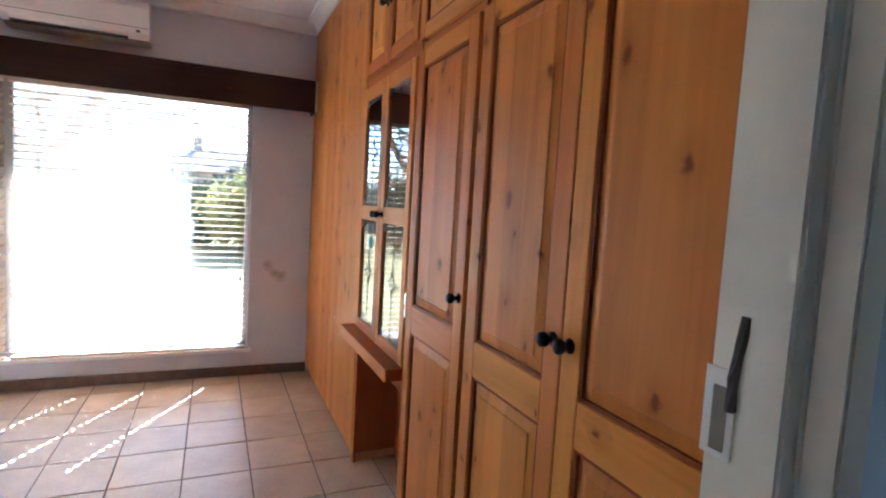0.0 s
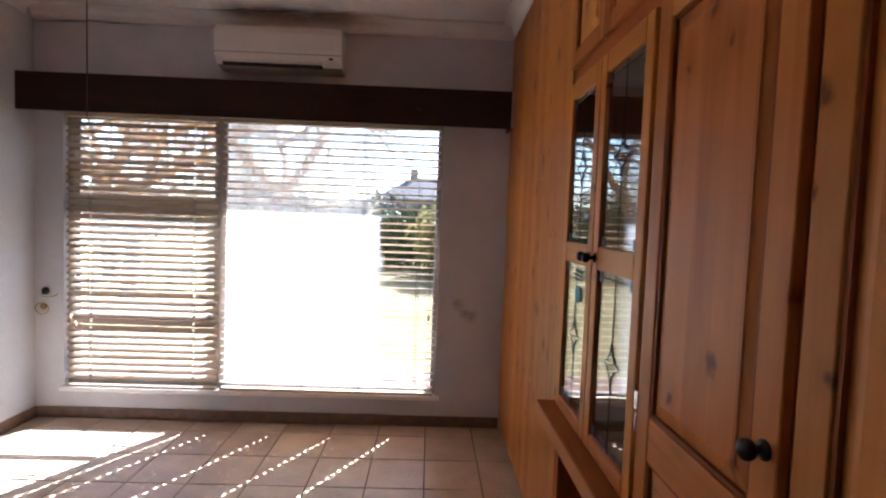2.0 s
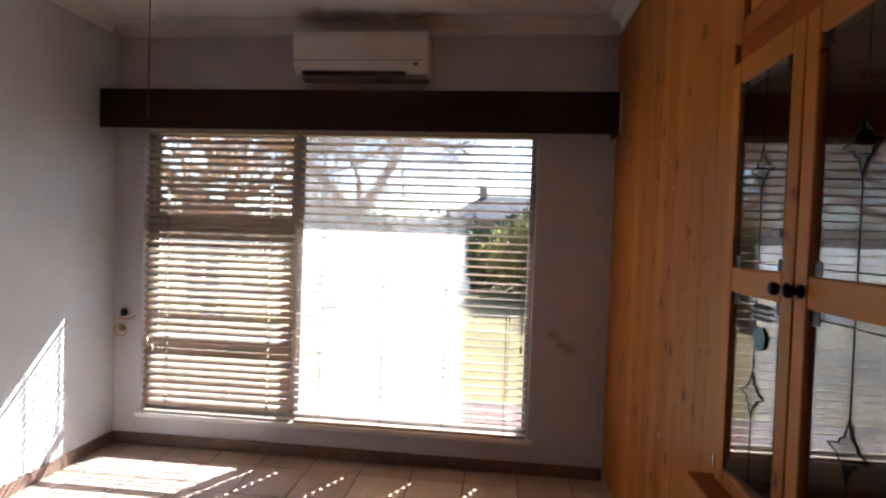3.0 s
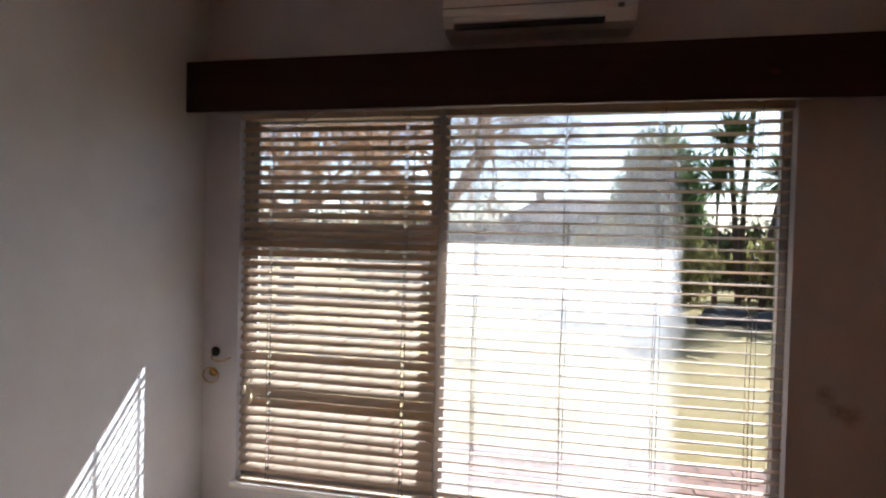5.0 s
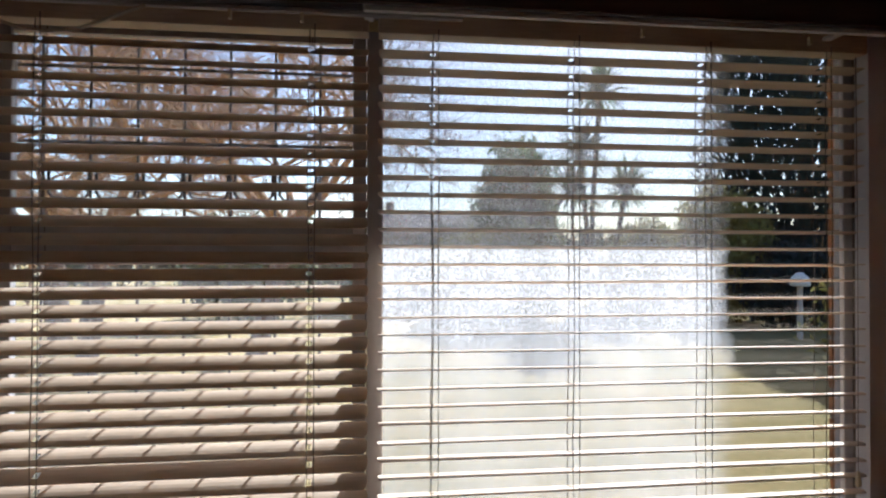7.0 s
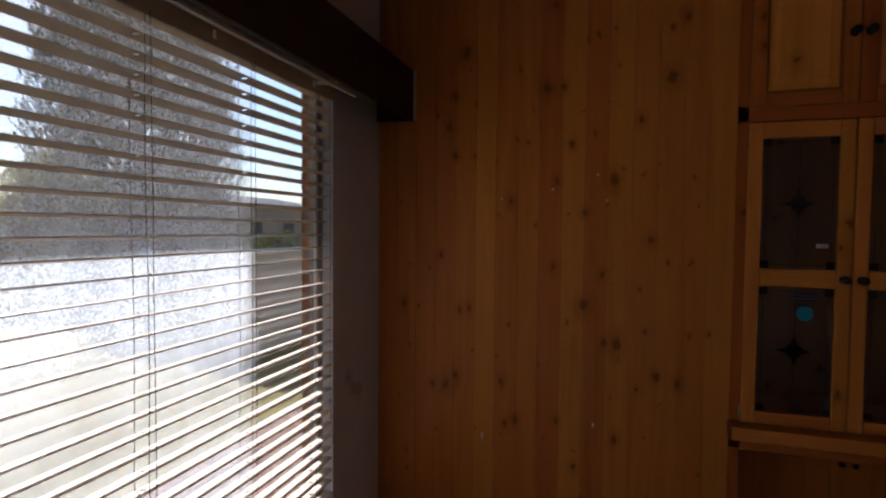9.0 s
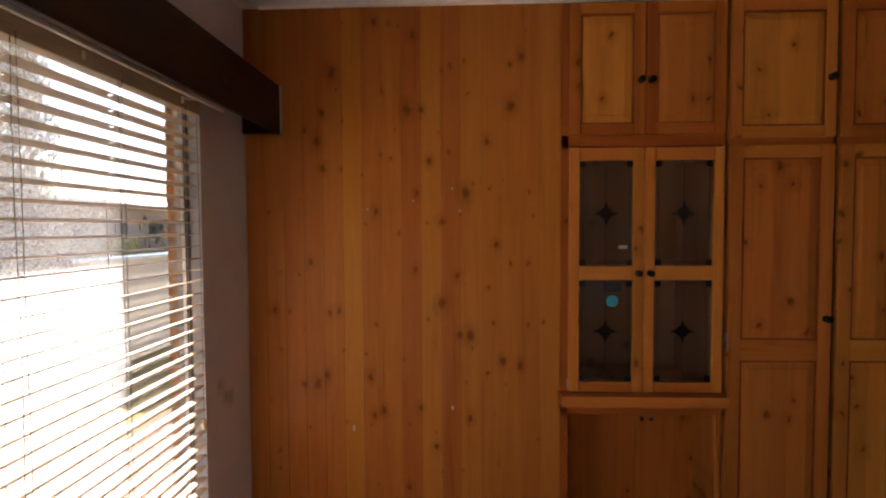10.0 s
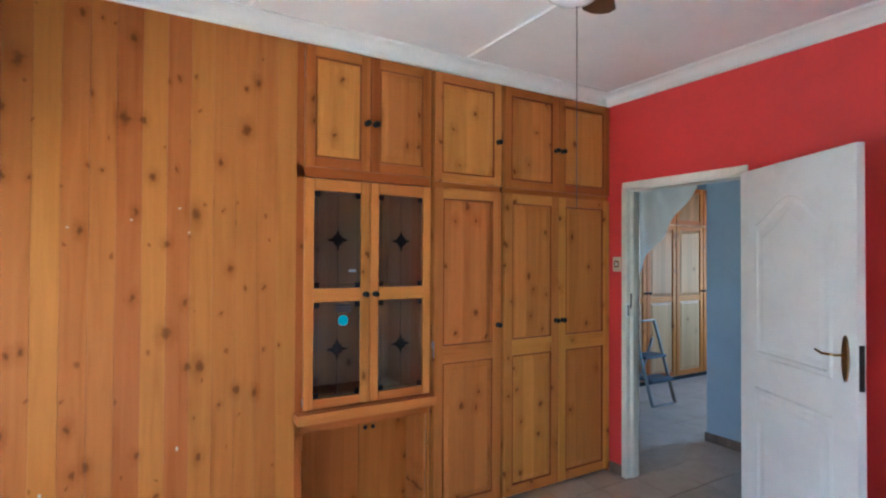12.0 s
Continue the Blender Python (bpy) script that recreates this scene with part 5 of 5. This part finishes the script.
def far_house(at, w, d, h, roof_h, label):
    th = thing("far_house", label, "house", (at[0], at[1], GZ), group="far houses")
    x0, y0 = at[0] - w / 2, at[1]
    part("wall", B(x0, y0, GZ, x0 + w, y0 + d, GZ + h), M_HOUSE, th)
    bm = bmesh.new()
    e = 0.5
    v = [bm.verts.new(p) for p in ((x0 - e, y0 - e, GZ + h), (x0 + w + e, y0 - e, GZ + h), (x0 + w + e, y0 + d + e, GZ + h), (x0 - e, y0 + d + e, GZ + h), (x0 + w * 0.22, y0 + d / 2, GZ + h + roof_h), (x0 + w * 0.78, y0 + d / 2, GZ + h + roof_h))]
    for f in ((0, 1, 5, 4), (1, 2, 5), (2, 3, 4, 5), (3, 0, 4), (3, 2, 1, 0)):
        bm.faces.new([v[i] for i in f])
    roof = part("roof", bm, M_ROOF, th)
    part("chimney", B(x0 + w * 0.22 - 0.3, y0 + d / 2 - 0.3, GZ + h + roof_h * 0.5, x0 + w * 0.22 + 0.3, y0 + d / 2 + 0.3, GZ + h + roof_h + 0.65, bevel=0.03), M_HOUSE, roof)
    for i in range(3):
        wx = x0 + w * (0.2 + 0.3 * i)
        win = part("window", B(wx - 0.6, y0 - 0.04, GZ + 1.0, wx + 0.6, y0 + 0.02, GZ + 2.1), M_DARK, th)
        part("frame", B(wx - 0.68, y0 - 0.06, GZ + 0.92, wx + 0.68, y0 - 0.045, GZ + 1.0), M_WHITE, win)
    return th


far_house((1.2, 39.0), 11, 7, 2.9, 1.9, "low far house with a dark hipped roof")
far_house((30.0, 24.5), 12, 7, 3.0, 0.8, "beige neighbouring house with a flat-pitched roof")

# garden wall at the house corner
gw = thing("garden_wall", "pale rendered garden wall with a coping", "garden wall", (4.4, 6.4, GZ))
part("wall", B(3.05, 7.0, GZ - 0.05, 6.2, 7.22, 1.17, bevel=0.01), M_CONC, gw)
part("coping", B(3.02, 6.96, 1.171, 6.24, 7.26, 1.22, bevel=0.01), M_WHITE, gw)
gp = thing("gate_post", "dark square gate post beside the garden wall", "post", (2.4, 7.1, GZ))
part("post", B(2.84, 7.02, GZ - 0.05, 2.98, 7.18, 1.30, bevel=0.008), M_ROOF, gp)
part("cap", B(2.825, 7.005, 1.301, 2.995, 7.195, 1.33, bevel=0.006), M_ROOF, gp)
bush((4.4, 7.75), (1.6, 0.4, 0.80), 3000, 0.06, M_LEAF_Y, "trimmed shrub behind the garden wall", 31)
for x, y, h in ((10.5, 17.6, 6.2), (12.4, 20.0, 5.4)):
    p = thing("utility_pole", "thin dark utility pole", "pole", (x, y, GZ), group="poles")
    part("shaft", rod(bmesh.new(), (x, y, GZ - 0.05), (x, y, h), 0.06, 0.05), M_ROOF, p)
    part("crossarm", B(x - 0.5, y - 0.04, h - 0.5, x + 0.5, y + 0.04, h - 0.42), M_ROOF, p)
bare_tree((-5.6, 9.2), 6.5, 0.11, 5, 23, "slender bare winter tree near the window", (0.1, 0, 1))
bare_tree((15.5, 21.0), 6.0, 0.12, 3, 17, "small bare tree beside the neighbouring house")

lampost = thing("garden_lamp", "white garden lamp on a short post", "garden lamp", (5.6, 11.3, GZ))
part("post", rod(bmesh.new(), (5.6, 11.3, GZ - 0.03), (5.6, 11.3, 0.85), 0.05, 0.045), M_CONC, lampost)
part("hood", turned(bmesh.new(), [(0.16, 0.85), (0.17, 0.90), (0.13, 1.02), (0.05, 1.10)], Matrix.Translation((5.6, 11.3, 0)), 16), M_WHITE, lampost, smooth=True)

for i, (x, y, s) in enumerate(((2.2, 13.0, 0.42), (2.8, 12.7, 0.32), (1.8, 12.6, 0.26), (2.5, 12.3, 0.2))):
    bm = bmesh.new()
    bmesh.ops.create_icosphere(bm, subdivisions=3, radius=s, matrix=Matrix.Translation((x, y, GZ + s * 0.3)))
    for v in bm.verts:
        v.co += (v.co - Vector((x, y, GZ))).normalized() * 0.25 * s * noise.noise(v.co * 4)
        v.co.z = GZ + (v.co.z - GZ) * 0.7
    solid("garden_rock", bm, M_ROCK, "dark weathered rock on the lawn", "rock", kind="object", group="rocks")

# ---- pieces: tiles, bricks, pavers ----


def tile_mesh(w, d, h, bevel):
    bm = bmesh.new()
    top = [bm.verts.new((sx * (w / 2 - bevel), sy * (d / 2 - bevel), 0)) for sx, sy in ((-1, -1), (1, -1), (1, 1), (-1, 1))]
    mid = [bm.verts.new((sx * w / 2, sy * d / 2, -bevel)) for sx, sy in ((-1, -1), (1, -1), (1, 1), (-1, 1))]
    low = [bm.verts.new((sx * w / 2, sy * d / 2, -h)) for sx, sy in ((-1, -1), (1, -1), (1, 1), (-1, 1))]
    bm.faces.new(top)
    for a, b in ((mid, top), (low, mid)):
        for i in range(4):
            bm.faces.new((a[i], a[(i + 1) % 4], b[(i + 1) % 4], b[i]))
    return bm


floor = solid("floor", B(XL - 0.2, -5.1, -0.12, 2.2, YW - 0.001, -0.004), M_GROUT, "floor of beige ceramic tiles with dark joints", "floor")
TX, TY = 0.3135, 0.338
TILE = mesh_of("tile", tile_mesh(TX - 0.006, TY - 0.006, 0.008, 0.002), M_TILE)
rng = random.Random(4)
jx, jy = -0.193, 2.285
far = bmesh.new()
for i in range(-10, 8):
    for j in range(-22, 6):
        cx, cy = jx + (i + 0.5) * TX, jy + (j + 0.5) * TY
        if not (XL - 0.1 < cx < 2.2 and -5.0 < cy < YW + 0.1):
            continue
        if cy > -0.3 and cx < 0.6:
            o = new("tile", TILE)
            o.parent = floor
            o.location = (cx, cy, rng.uniform(-0.0006, 0.0004))
            o.rotation_euler = (0, 0, 0)
        else:
            box(far, cx - TX / 2 + 0.003, cy - TY / 2 + 0.003, -0.008, cx + TX / 2 - 0.003, cy + TY / 2 - 0.003, -0.0002)
ft = part("far_tiles", far, M_TILE, floor)
tagged(ft, kind="stuff")

BRICK = mesh_of("brick", box(bmesh.new(), -0.11, -0.045, -0.036, 0.11, 0.045, 0.036, bevel=0.004), M_BRICK)
HALF = mesh_of("half_brick", box(bmesh.new(), -0.0525, -0.045, -0.036, 0.0525, 0.045, 0.036, bevel=0.004), M_BRICK)
n = 0
z = WZ0 + 0.005
while z < WZ1 + 0.4:
    for side, xe in ((1, WX1), (-1, WX0)):
        run = ((BRICK, 0.107), (BRICK, 0.337), (HALF, 0.51)) if n % 2 else ((HALF, 0.0495), (BRICK, 0.222), (BRICK, 0.452))
        for mesh, off in run:
            o = new("brick", mesh)
            o.parent = outer
            o.location = (xe + side * off + rng.uniform(-1, 1) * 0.002, YO - 0.0420 + rng.uniform(-1, 1) * 0.001, z + 0.036)
    z += 0.086
    n += 1

PAVER = mesh_of("paver", tile_mesh(0.215, 0.105, 0.02, 0.004), M_PAVER)
rest = bmesh.new()
for r in range(12):
    for c in range(-30, 20):
        x = c * 0.224 + (0.112 if r % 2 else 0) - 0.6
        y = YO + 0.10 + r * 0.114
        if -2.6 < x < 0.9 and y > YO + 0.05:
            o = new("paver", PAVER)
            o.parent = pav
            o.location = (x, y, GZ + 0.018 + rng.uniform(-0.002, 0.002))
        else:
            box(rest, x - 0.107, y - 0.052, GZ + 0.001, x + 0.107, y + 0.052, GZ + 0.018)
tagged(part("far_pavers", rest, M_PAVER, pav), kind="stuff")
